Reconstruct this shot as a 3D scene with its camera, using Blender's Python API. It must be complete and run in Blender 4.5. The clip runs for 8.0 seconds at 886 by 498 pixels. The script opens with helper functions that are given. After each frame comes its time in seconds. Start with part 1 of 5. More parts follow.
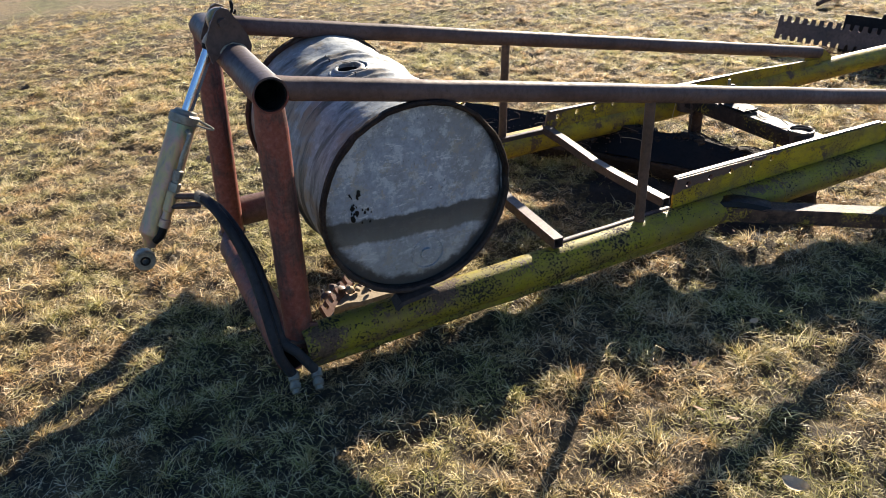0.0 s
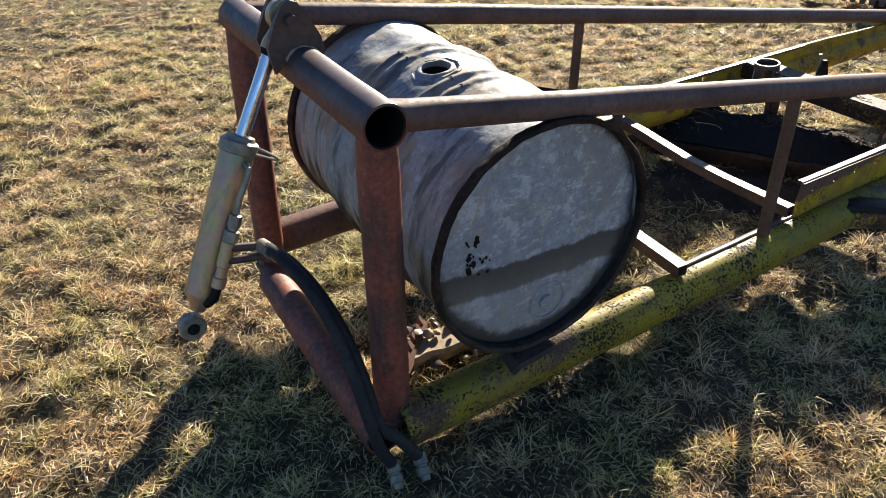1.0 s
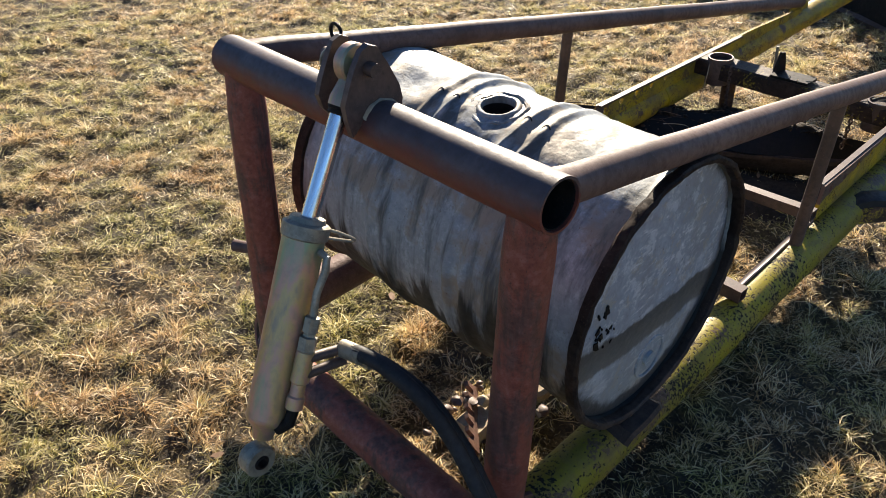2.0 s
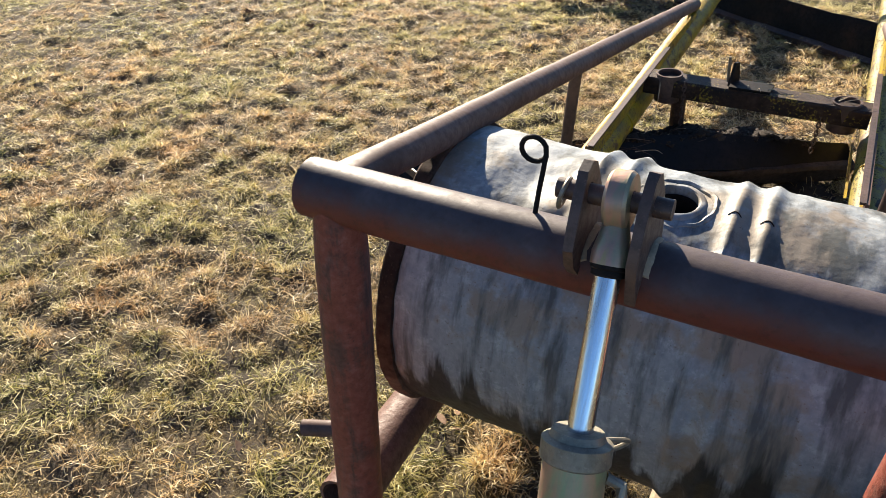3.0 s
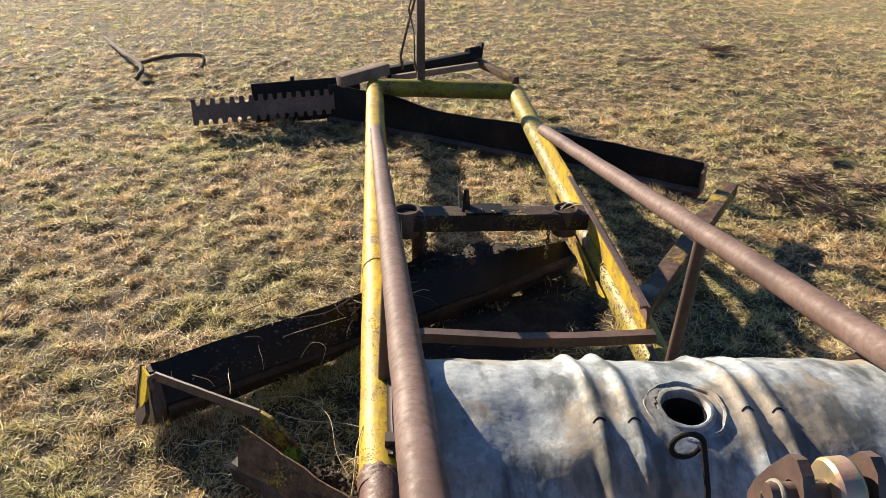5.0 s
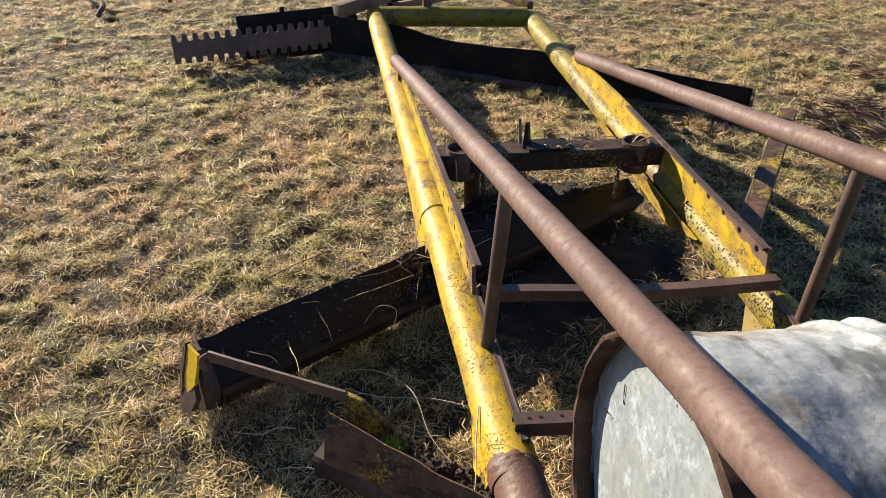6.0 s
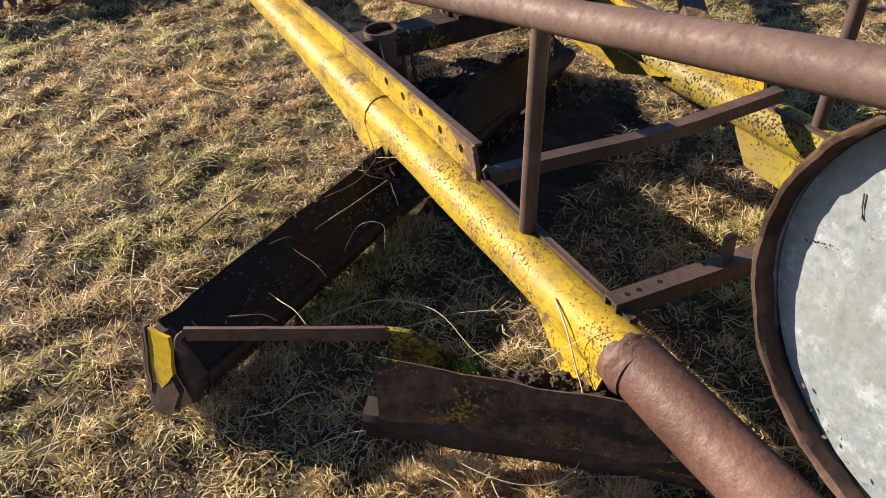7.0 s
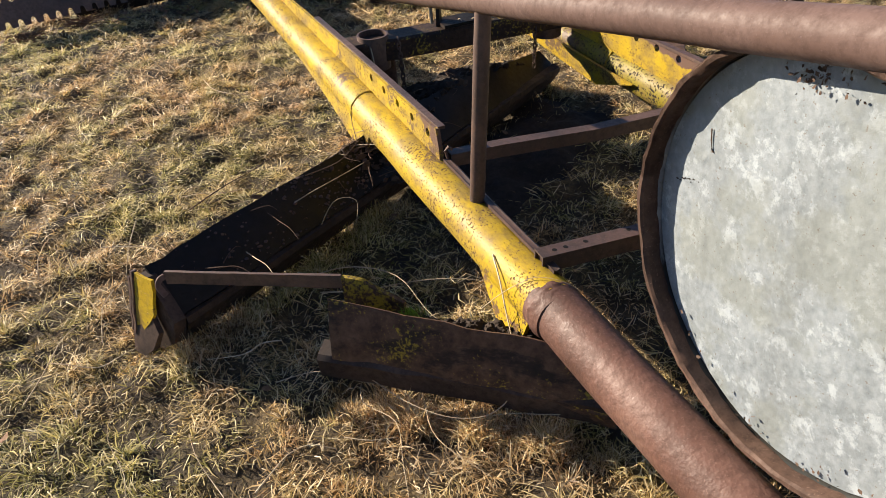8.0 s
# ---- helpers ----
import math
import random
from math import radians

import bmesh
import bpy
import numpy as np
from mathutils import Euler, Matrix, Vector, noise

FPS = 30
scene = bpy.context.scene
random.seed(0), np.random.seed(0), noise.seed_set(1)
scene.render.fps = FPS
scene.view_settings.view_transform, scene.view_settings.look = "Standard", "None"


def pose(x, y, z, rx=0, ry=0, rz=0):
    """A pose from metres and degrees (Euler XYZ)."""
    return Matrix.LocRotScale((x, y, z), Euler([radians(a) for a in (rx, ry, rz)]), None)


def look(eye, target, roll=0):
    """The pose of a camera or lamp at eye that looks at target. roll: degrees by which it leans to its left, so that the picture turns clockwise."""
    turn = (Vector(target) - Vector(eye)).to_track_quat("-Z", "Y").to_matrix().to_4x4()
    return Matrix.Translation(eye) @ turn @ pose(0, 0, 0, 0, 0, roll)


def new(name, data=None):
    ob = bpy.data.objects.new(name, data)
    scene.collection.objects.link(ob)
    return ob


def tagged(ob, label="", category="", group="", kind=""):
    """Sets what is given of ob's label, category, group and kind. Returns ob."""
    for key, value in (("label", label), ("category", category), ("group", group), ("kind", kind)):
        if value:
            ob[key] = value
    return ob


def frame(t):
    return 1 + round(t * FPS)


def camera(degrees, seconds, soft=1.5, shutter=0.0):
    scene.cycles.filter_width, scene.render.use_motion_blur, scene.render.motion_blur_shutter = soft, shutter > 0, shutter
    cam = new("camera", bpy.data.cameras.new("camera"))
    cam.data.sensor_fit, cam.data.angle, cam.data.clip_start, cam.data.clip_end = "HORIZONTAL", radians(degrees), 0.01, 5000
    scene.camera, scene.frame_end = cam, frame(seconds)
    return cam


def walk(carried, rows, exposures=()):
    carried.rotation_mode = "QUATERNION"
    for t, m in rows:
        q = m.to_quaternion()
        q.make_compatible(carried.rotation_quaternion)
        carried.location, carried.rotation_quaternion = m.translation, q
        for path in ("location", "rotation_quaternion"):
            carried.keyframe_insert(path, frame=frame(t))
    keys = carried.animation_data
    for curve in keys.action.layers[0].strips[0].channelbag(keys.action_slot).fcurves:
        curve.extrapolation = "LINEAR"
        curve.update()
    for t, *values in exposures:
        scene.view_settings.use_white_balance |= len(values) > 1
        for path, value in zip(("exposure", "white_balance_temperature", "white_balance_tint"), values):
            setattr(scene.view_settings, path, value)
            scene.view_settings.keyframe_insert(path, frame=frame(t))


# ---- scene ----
cam = camera(60.6, 8.0, soft=0.5)
PATH = [
    (0, (2.195, -0.415, 1.41), (0.622, 0.368, 0.455), -2.1),
    (0.5, (1.897, -0.483, 1.41), (0.363, 0.306, 0.397), -2.3),
    (1, (1.549, -0.525, 1.404), (0.088, 0.329, 0.339), -2.3),
    (1.2, (1.434, -0.558, 1.416), (0.017, 0.346, 0.332), -2.1),
    (2.3, (0.754, -0.757, 1.415), (-0.346, 0.502, 0.316), -1.6),
    (2.5, (0.577, -0.742, 1.417), (-0.448, 0.577, 0.317), -1.8),
    (3, (0.191, -0.732, 1.411), (-0.614, 0.737, 0.318), -2.2),
    (3.5, (-0.123, -0.637, 1.438), (-0.655, 0.967, 0.368), -2.3),
    (4, (-0.28, -0.526, 1.495), (-0.497, 1.183, 0.48), -1.8),
    (4.5, (-0.367, -0.53, 1.542), (-0.331, 1.241, 0.613), -0.8),
    (4.7, (-0.386, -0.542, 1.557), (-0.3, 1.239, 0.652), -0.5),
    (5.8, (-0.674, -0.301, 1.459), (-0.461, 1.418, 0.459), 0.1),
    (6, (-0.773, -0.182, 1.397), (-0.528, 1.509, 0.357), -0.3),
    (6.5, (-0.986, 0.063, 1.28), (-0.595, 1.663, 0.146), -1.9),
    (7, (-1.09, 0.168, 1.156), (-0.474, 1.633, -0.058), -5.9),
    (7.5, (-1.12, 0.117, 1.083), (-0.458, 1.568, -0.122), -7.5),
    (8, (-1.052, -0.103, 1.106), (-0.467, 1.45, -0.01), -4.9),
]
walk(cam, [(t, look(eye, target, roll)) for t, eye, target, roll in PATH], exposures=[(0.0, 1.76, 6000, 10), (2.5, 1.76, 6250, 10), (4.5, 1.68, 6250, 10), (6.0, 1.52, 6200, 11), (7.0, 1.42, 6250, 13), (8.0, 1.4, 6250, 13)])

# ---- light ----
SUN_AZ, SUN_EL = math.radians(-38.7), math.radians(22.6)
world = bpy.data.worlds.new("world")
scene.world = world
world.use_nodes = True
sky = world.node_tree.nodes.new("ShaderNodeTexSky")
sky.sky_type, sky.sun_disc = "NISHITA", False
sky.air_density, sky.dust_density, sky.ozone_density = 0.85, 0.3, 5.0
sky.sun_elevation, sky.sun_rotation = SUN_EL, SUN_AZ % (2 * math.pi)
back = world.node_tree.nodes["Background"]
back.inputs[1].default_value = 0.05
world.node_tree.links.new(sky.outputs[0], back.inputs[0])
sun_data = bpy.data.lights.new("sun", "SUN")
sun_data.energy, sun_data.angle, sun_data.color = 5.0, math.radians(0.6), (1.0, 0.845, 0.64)
sun = new("sun", sun_data)
sun_way = Vector((math.sin(SUN_AZ) * math.cos(SUN_EL), math.cos(SUN_AZ) * math.cos(SUN_EL), math.sin(SUN_EL)))
sun.matrix_world = look(sun_way * 20, (0, 0, 0))


# ---- materials ----
class Mat:
    """A principled material with short calls for its node tree."""

    def __init__(self, name, rough=0.6, metal=0.0):
        self.m = bpy.data.materials.new(name)
        self.m.use_nodes = True
        self.t = self.m.node_tree
        self.b = self.t.nodes["Principled BSDF"]
        self.b.inputs["Roughness"].default_value = rough
        self.b.inputs["Metallic"].default_value = metal
        self.co = self.t.nodes.new("ShaderNodeTexCoord").outputs["Object"]

    def link(self, a, b):
        self.t.links.new(a, b)

    def noise(self, scale, detail=4, rough=0.6, stretch=None, kind="noise"):
        n = self.t.nodes.new("ShaderNodeTexNoise" if kind == "noise" else "ShaderNodeTexVoronoi")
        n.inputs["Scale"].default_value = scale
        if kind == "noise":
            n.inputs["Detail"].default_value, n.inputs["Roughness"].default_value = detail, rough
        src = self.co
        if stretch:
            mp = self.t.nodes.new("ShaderNodeMapping")
            mp.inputs["Scale"].default_value = stretch
            self.link(src, mp.inputs["Vector"])
            src = mp.outputs[0]
        self.link(src, n.inputs["Vector"])
        return n.outputs["Fac"] if kind == "noise" else n.outputs["Distance"]

    def ramp(self, fac, *stops):
        r = self.t.nodes.new("ShaderNodeValToRGB")
        while len(r.color_ramp.elements) < len(stops):
            r.color_ramp.elements.new(0.5)
        for e, (p, c) in zip(r.color_ramp.elements, stops):
            e.position = p
            e.color = (*c, 1) if len(c) == 3 else (c[0], c[0], c[0], 1)
        self.link(fac, r.inputs[0])
        return r.outputs[0]

    def mix(self, fac, a, b, mode="MIX"):
        x = self.t.nodes.new("ShaderNodeMix")
        x.data_type, x.blend_type = "RGBA", mode
        for sock, v in ((x.inputs["Factor"], fac), (x.inputs["A"], a), (x.inputs["B"], b)):
            if isinstance(v, (int, float)):
                sock.default_value = v
            elif isinstance(v, tuple):
                sock.default_value = (*v, 1)
            else:
                self.link(v, sock)
        return x.outputs["Result"]

    def math(self, op, a, b):
        x = self.t.nodes.new("ShaderNodeMath")
        x.operation = op
        for s, v in zip(x.inputs, (a, b)):
            if isinstance(v, (int, float)):
                s.default_value = v
            else:
                self.link(v, s)
        return x.outputs[0]

    def color(self, c):
        self.link(c, self.b.inputs["Base Color"])
        return self

    def rough(self, c):
        self.link(c, self.b.inputs["Roughness"])
        return self

    def metal(self, c):
        self.link(c, self.b.inputs["Metallic"])
        return self

    def bump(self, *layers):
        prev = None
        for fac, dist in layers:
            n = self.t.nodes.new("ShaderNodeBump")
            n.inputs["Strength"].default_value, n.inputs["Distance"].default_value = 1.0, dist
            self.link(fac, n.inputs["Height"])
            if prev:
                self.link(prev, n.inputs["Normal"])
            prev = n.outputs[0]
        self.link(prev, self.b.inputs["Normal"])
        return self


def rusty(name, dark, mid, light, spot=0.62, rough=0.5, metal=0.0, gloss=0.35, pits=0.0):
    """Weathered oxide-coated steel in three tones."""
    a = Mat(name, rough, metal)
    a.b.inputs["Specular IOR Level"].default_value = gloss
    big, fine, speck = a.noise(5, 5), a.noise(60, 6, 0.7), a.noise(230, 3)
    c = a.ramp(big, (0.3, dark), (0.5, mid), (0.72, light))
    c = a.mix(a.ramp(fine, (0.45, (0,)), (0.7, (0.7,))), c, dark)
    c = a.mix(a.ramp(speck, (spot, (0,)), (spot + 0.06, (0.55,))), c, light)
    a.color(c).rough(a.ramp(fine, (0.3, (rough - 0.08,)), (0.75, (rough + 0.25,))))
    layers = [(fine, 0.00035), (speck, 0.0002)]
    if pits:
        layers.append((a.noise(95, 5, 0.6), pits))
    return a.bump(*layers).m


PIPE = rusty("weathered_brown_pipe", (0.07, 0.043, 0.036), (0.125, 0.08, 0.066), (0.16, 0.108, 0.093), rough=0.54, gloss=0.18)


def red_oxide():
    """Faded red primer, streaked down its length, with dark bare patches."""
    a = Mat("red_oxide_pipe", 0.5)
    a.b.inputs["Specular IOR Level"].default_value = 0.3
    big, streak, fine, speck = a.noise(6, 6, 0.7), a.noise(26, 5, 0.65, (1, 1, 0.16)), a.noise(70, 5, 0.7), a.noise(260, 3)
    red = a.ramp(fine, (0.28, (0.13, 0.035, 0.024)), (0.5, (0.21, 0.062, 0.042)), (0.75, (0.27, 0.12, 0.09)))
    brown = a.ramp(fine, (0.3, (0.04, 0.025, 0.022)), (0.6, (0.105, 0.062, 0.052)), (0.8, (0.17, 0.11, 0.095)))
    wear = a.math("ADD", a.math("MULTIPLY", big, 0.62), a.math("MULTIPLY", streak, 0.38))
    c = a.mix(a.ramp(wear, (0.48, (0,)), (0.54, (0.7,)), (0.64, (1,))), red, brown)
    c = a.mix(a.ramp(streak, (0.56, (0,)), (0.7, (0.6,))), c, (0.03, 0.02, 0.018))
    c = a.mix(a.ramp(speck, (0.64, (0,)), (0.69, (0.6,))), c, (0.035, 0.022, 0.018))
    a.color(c).rough(a.ramp(fine, (0.3, (0.42,)), (0.75, (0.72,))))
    return a.bump((fine, 0.0012), (speck, 0.0006)).m


RED = red_oxide()


def worn_pipe():
    """Brown weathered pipe with red primer left along its underside."""
    a = Mat("pipe_with_red_primer", 0.5)
    a.b.inputs["Specular IOR Level"].default_value = 0.28
    sep = a.t.nodes.new("ShaderNodeSeparateXYZ")
    a.link(a.co, sep.inputs[0])
    mid, fine = a.noise(7, 5, 0.65), a.noise(60, 6, 0.7)
    brown = a.ramp(mid, (0.3, (0.035, 0.027, 0.03)), (0.55, (0.075, 0.056, 0.058)), (0.75, (0.135, 0.1, 0.098)))
    red = a.ramp(fine, (0.3, (0.08, 0.023, 0.017)), (0.7, (0.2, 0.054, 0.037)))
    h = a.math("ADD", sep.outputs[2], a.math("MULTIPLY", mid, 0.09))
    c = a.mix(a.ramp(h, (0.92, (0.95,)), (0.957, (0,))), brown, red)
    c = a.mix(a.ramp(fine, (0.5, (0,)), (0.75, (0.5,))), c, (0.05, 0.032, 0.028))
    return a.color(c).rough(a.ramp(fine, (0.3, (0.4,)), (0.75, (0.7,)))).bump((fine, 0.0005)).m


WORN = worn_pipe()
RUST = rusty("rusted_steel", (0.03, 0.02, 0.017), (0.085, 0.05, 0.038), (0.145, 0.088, 0.064), rough=0.46, gloss=0.5)
RUSTPIPE = rusty("rough_rusted_pipe", (0.058, 0.029, 0.021), (0.125, 0.063, 0.046), (0.19, 0.11, 0.084), spot=0.6, rough=0.52, gloss=0.3, pits=0.0016)
OLDRIM = rusty("dull_rusted_rim", (0.034, 0.022, 0.017), (0.105, 0.062, 0.044), (0.18, 0.115, 0.085), rough=0.62, gloss=0.2)
RIM = rusty("dark_rim", (0.018, 0.014, 0.012), (0.045, 0.03, 0.023), (0.1, 0.065, 0.048), rough=0.6, gloss=0.25)
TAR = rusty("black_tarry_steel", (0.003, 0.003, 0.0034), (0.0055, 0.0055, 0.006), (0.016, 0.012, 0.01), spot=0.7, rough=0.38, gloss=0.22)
BLACK = rusty("blackened_steel", (0.006, 0.006, 0.006), (0.012, 0.011, 0.0105), (0.036, 0.021, 0.014), rough=0.55, gloss=0.12)


def yellow_paint(name, tones, specks, patches, chip_color, grain=125):
    """Yellow paint with clustered dark chips, soft grime and a few larger bare patches."""
    a = Mat(name, 0.6)
    a.b.inputs["Specular IOR Level"].default_value = 0.2
    big, mid, fine, speck = a.noise(3.5, 5), a.noise(22, 5, 0.7), a.noise(120, 4, 0.65), a.noise(grain, 3, 0.6)
    tone = a.ramp(big, (0.35, tones[0]), (0.6, tones[1]), (0.75, tones[2]))
    tone = a.mix(a.ramp(a.noise(9, 6, 0.7), (0.44, (0,)), (0.64, (0.75,))), tone, (0.2, 0.14, 0.055))
    tone = a.mix(a.ramp(a.noise(40, 5, 0.7, (1, 0.35, 1)), (0.5, (0,)), (0.68, (0.7,))), tone, (0.15, 0.1, 0.035))
    tone = a.mix(a.ramp(fine, (0.45, (0,)), (0.75, (0.35,))), tone, (0.16, 0.11, 0.03))
    cluster = a.ramp(a.noise(5.5, 5, 0.65), (0.36, (0,)), (0.64, (1,)))
    wear = a.math("ADD", a.math("MULTIPLY", speck, 0.8), a.math("MULTIPLY", cluster, 0.13))
    wear = a.math("ADD", wear, a.math("MULTIPLY", mid, 0.12))
    chip = a.ramp(wear, (specks, (0,)), (specks + 0.035, (1,)))
    c = a.mix(chip, tone, chip_color)
    rust = a.ramp(fine, (0.3, (0.05, 0.032, 0.024)), (0.7, (0.15, 0.09, 0.062)))
    bare = a.math("ADD", a.math("MULTIPLY", a.noise(8, 5, 0.6), 0.75), a.math("MULTIPLY", fine, 0.3))
    bare = a.ramp(bare, (patches, (0,)), (patches + 0.025, (0.92,)))
    a.color(a.mix(bare, c, rust)).rough(a.mix(chip, (0.5, 0.5, 0.5), (0.85, 0.85, 0.85)))
    return a.bump((a.ramp(wear, (specks - 0.01, (1,)), (specks + 0.03, (0,))), 0.001), (fine, 0.0008)).m


def flange_paint(name, y_bare, rise, z_mid):
    """Yellow flange whose end is rubbed to bare rust with a ragged edge."""
    m = YELLOW.copy()
    m.name = name
    t = m.node_tree
    b = t.nodes["Principled BSDF"]
    old = b.inputs["Base Color"].links[0].from_socket
    co, sep, nz = t.nodes.new("ShaderNodeTexCoord"), t.nodes.new("ShaderNodeSeparateXYZ"), t.nodes.new("ShaderNodeTexNoise")
    nz.inputs["Scale"].default_value, nz.inputs["Detail"].default_value = 22, 5
    add, mul, ramp, mix = t.nodes.new("ShaderNodeMath"), t.nodes.new("ShaderNodeMath"), t.nodes.new("ShaderNodeMapRange"), t.nodes.new("ShaderNodeMix")
    high = t.nodes.new("ShaderNodeMath")
    high.operation, high.inputs[1].default_value, high.inputs[2].default_value = "MULTIPLY_ADD", -rise, rise * z_mid
    lifted = t.nodes.new("ShaderNodeMath")
    mul.operation, mul.inputs[1].default_value = "MULTIPLY", 0.5
    mix.data_type = "RGBA"
    mix.inputs["B"].default_value = (0.13, 0.08, 0.06, 1)
    ramp.inputs["From Min"].default_value, ramp.inputs["From Max"].default_value = y_bare + 0.25, y_bare + 0.21
    for p, q in ((co.outputs["Object"], sep.inputs[0]), (co.outputs["Object"], nz.inputs["Vector"]), (nz.outputs["Fac"], mul.inputs[0]), (mul.outputs[0], add.inputs[0]), (sep.outputs[2], high.inputs[0]), (high.outputs[0], lifted.inputs[0]), (sep.outputs[1], lifted.inputs[1]), (lifted.outputs[0], add.inputs[1]), (add.outputs[0], ramp.inputs["Value"]), (ramp.outputs[0], mix.inputs["Factor"]), (old, mix.inputs["A"]), (mix.outputs["Result"], b.inputs["Base Color"])):
        t.links.new(p, q)
    return m


YELLOW = yellow_paint("chipped_yellow_paint", ((0.37, 0.25, 0.012), (0.48, 0.335, 0.014), (0.42, 0.31, 0.04)), 0.605, 0.605, (0.1, 0.058, 0.03), 170)
ENDYELLOW = yellow_paint("clean_yellow_paint", ((0.42, 0.28, 0.012), (0.52, 0.36, 0.014), (0.46, 0.34, 0.04)), 0.66, 0.7, (0.12, 0.07, 0.04))
SCUFFED = yellow_paint("heavily_chipped_yellow_paint", ((0.2, 0.165, 0.014), (0.29, 0.24, 0.016), (0.24, 0.2, 0.06)), 0.58, 0.595, (0.028, 0.023, 0.016))


def galvanised(name, a0, a1, stain, amount, streaked, drips=False):
    a = Mat(name, 0.6, 0.1)
    a.b.inputs["Specular IOR Level"].default_value = 0.35
    big, streak, fine, cells = a.noise(5, 6, 0.65), a.noise(22, 5, 0.6, (1, 0.4, 0.14)), a.noise(70, 5, 0.7), a.noise(26, 6, 0.75)
    c = a.ramp(fine, (0.3, a0), (0.7, a1))
    c = a.mix(a.ramp(cells, (0.53, (0,)), (0.61, (0.5 if drips else 0.75,))), c, tuple(min(v * 1.35, 0.8) for v in a1))
    c = a.mix(a.ramp(big, (0.5, (0,)), (0.58, (amount,))), c, stain)
    c = a.mix(a.ramp(streak, (0.47, (0,)), (0.62, (streaked,))), c, (0.055, 0.062, 0.06))
    c = a.mix(a.ramp(a.noise(160, 3), (0.66, (0,)), (0.7, (0.6,))), c, (0.12, 0.09, 0.06))
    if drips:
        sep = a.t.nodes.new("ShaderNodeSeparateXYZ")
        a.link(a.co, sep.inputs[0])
        # Darkens the skin below a ragged edge, stretched downwards.
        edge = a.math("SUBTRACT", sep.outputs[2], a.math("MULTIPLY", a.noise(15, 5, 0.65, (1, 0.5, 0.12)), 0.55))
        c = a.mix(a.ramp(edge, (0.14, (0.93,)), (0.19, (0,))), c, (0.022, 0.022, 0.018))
    a.color(c).rough(a.ramp(fine, (0.3, (0.5,)), (0.8, (0.75,))))
    return a.bump((fine, 0.0007), (a.noise(14, 3), 0.0034)).m


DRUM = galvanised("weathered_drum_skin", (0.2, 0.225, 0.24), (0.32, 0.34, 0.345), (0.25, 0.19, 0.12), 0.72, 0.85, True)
HEAD = galvanised("galvanised_drum_head", (0.18, 0.212, 0.23), (0.295, 0.332, 0.355), (0.2, 0.22, 0.2), 0.55, 0.2)


def stained_head():
    """The drum head with an oily band across its lower half and a few black drips."""
    a = Mat("oil_stained_drum_head", 0.55, 0.1)
    sep = a.t.nodes.new("ShaderNodeSeparateXYZ")
    a.link(a.co, sep.inputs[0])
    fine, mid = a.noise(70, 5, 0.7), a.noise(16, 4, 0.7, (1, 1, 0.3))
    # Base tone carries the blue of reflected sky on this shaded head.
    c = a.ramp(fine, (0.3, (0.17, 0.205, 0.255)), (0.7, (0.33, 0.385, 0.455)))
    c = a.mix(a.ramp(a.noise(7, 5, 0.7), (0.42, (0,)), (0.6, (0.65,))), c, (0.2, 0.215, 0.225))
    c = a.mix(a.ramp(a.noise(24, 5, 0.7), (0.55, (0,)), (0.62, (0.55,))), c, (0.33, 0.3, 0.23))
    c = a.mix(a.ramp(a.noise(110, 3), (0.66, (0,)), (0.71, (0.7,))), c, (0.06, 0.055, 0.05))
    c = a.mix(a.ramp(a.noise(18, 6, 0.75), (0.52, (0,)), (0.6, (0.6,))), c, (0.5, 0.55, 0.6))
    c = a.mix(a.ramp(a.noise(55, 5, 0.75, (1, 0.3, 1)), (0.58, (0,)), (0.64, (0.6,))), c, (0.62, 0.66, 0.7))
    h = a.math("ADD", sep.outputs[2], a.math("MULTIPLY", sep.outputs[1], 0.066))
    h = a.math("ADD", h, a.math("MULTIPLY", mid, 0.045))
    band = a.ramp(h, (0.436, (0,)), (0.445, (0.9,)), (0.512, (0.95,)), (0.518, (0,)))
    c = a.mix(band, c, (0.05, 0.055, 0.055))
    low = a.ramp(h, (0.3, (0.6,)), (0.43, (0.25,)), (0.5, (0,)))
    c = a.mix(low, c, (0.3, 0.3, 0.26))
    dy = a.math("SUBTRACT", sep.outputs[1], 0.359)
    dz = a.math("SUBTRACT", sep.outputs[2], 0.507)
    far = a.math("SQRT", a.math("ADD", a.math("MULTIPLY", dy, dy), a.math("MULTIPLY", dz, dz)), 0.0)
    far = a.math("ADD", far, a.math("MULTIPLY", a.noise(13, 5, 0.7), 0.09))
    far = a.math("SUBTRACT", far, a.math("MULTIPLY", dz, 0.07))
    c = a.mix(a.ramp(far, (0.298, (0,)), (0.318, (0.9,))), c, (0.03, 0.028, 0.025))
    a.color(c).rough(a.ramp(fine, (0.3, (0.4,)), (0.8, (0.65,))))
    return a.bump((fine, 0.0008), (a.noise(14, 3), 0.003)).m


OILY = stained_head()


def chrome():
    a = Mat("chrome_rod", 0.16, 1.0)
    # Lengthwise pale stripes paint reflections into the rod's colour.
    lines = a.noise(140, 3, 0.6, (1, 0.12, 0.02))
    a.color(a.ramp(lines, (0.35, (0.5, 0.51, 0.53)), (0.5, (0.68, 0.7, 0.72)), (0.7, (0.78, 0.8, 0.82))))
    return a.rough(a.ramp(lines, (0.3, (0.3,)), (0.6, (0.14,)))).m


CHROME = chrome()


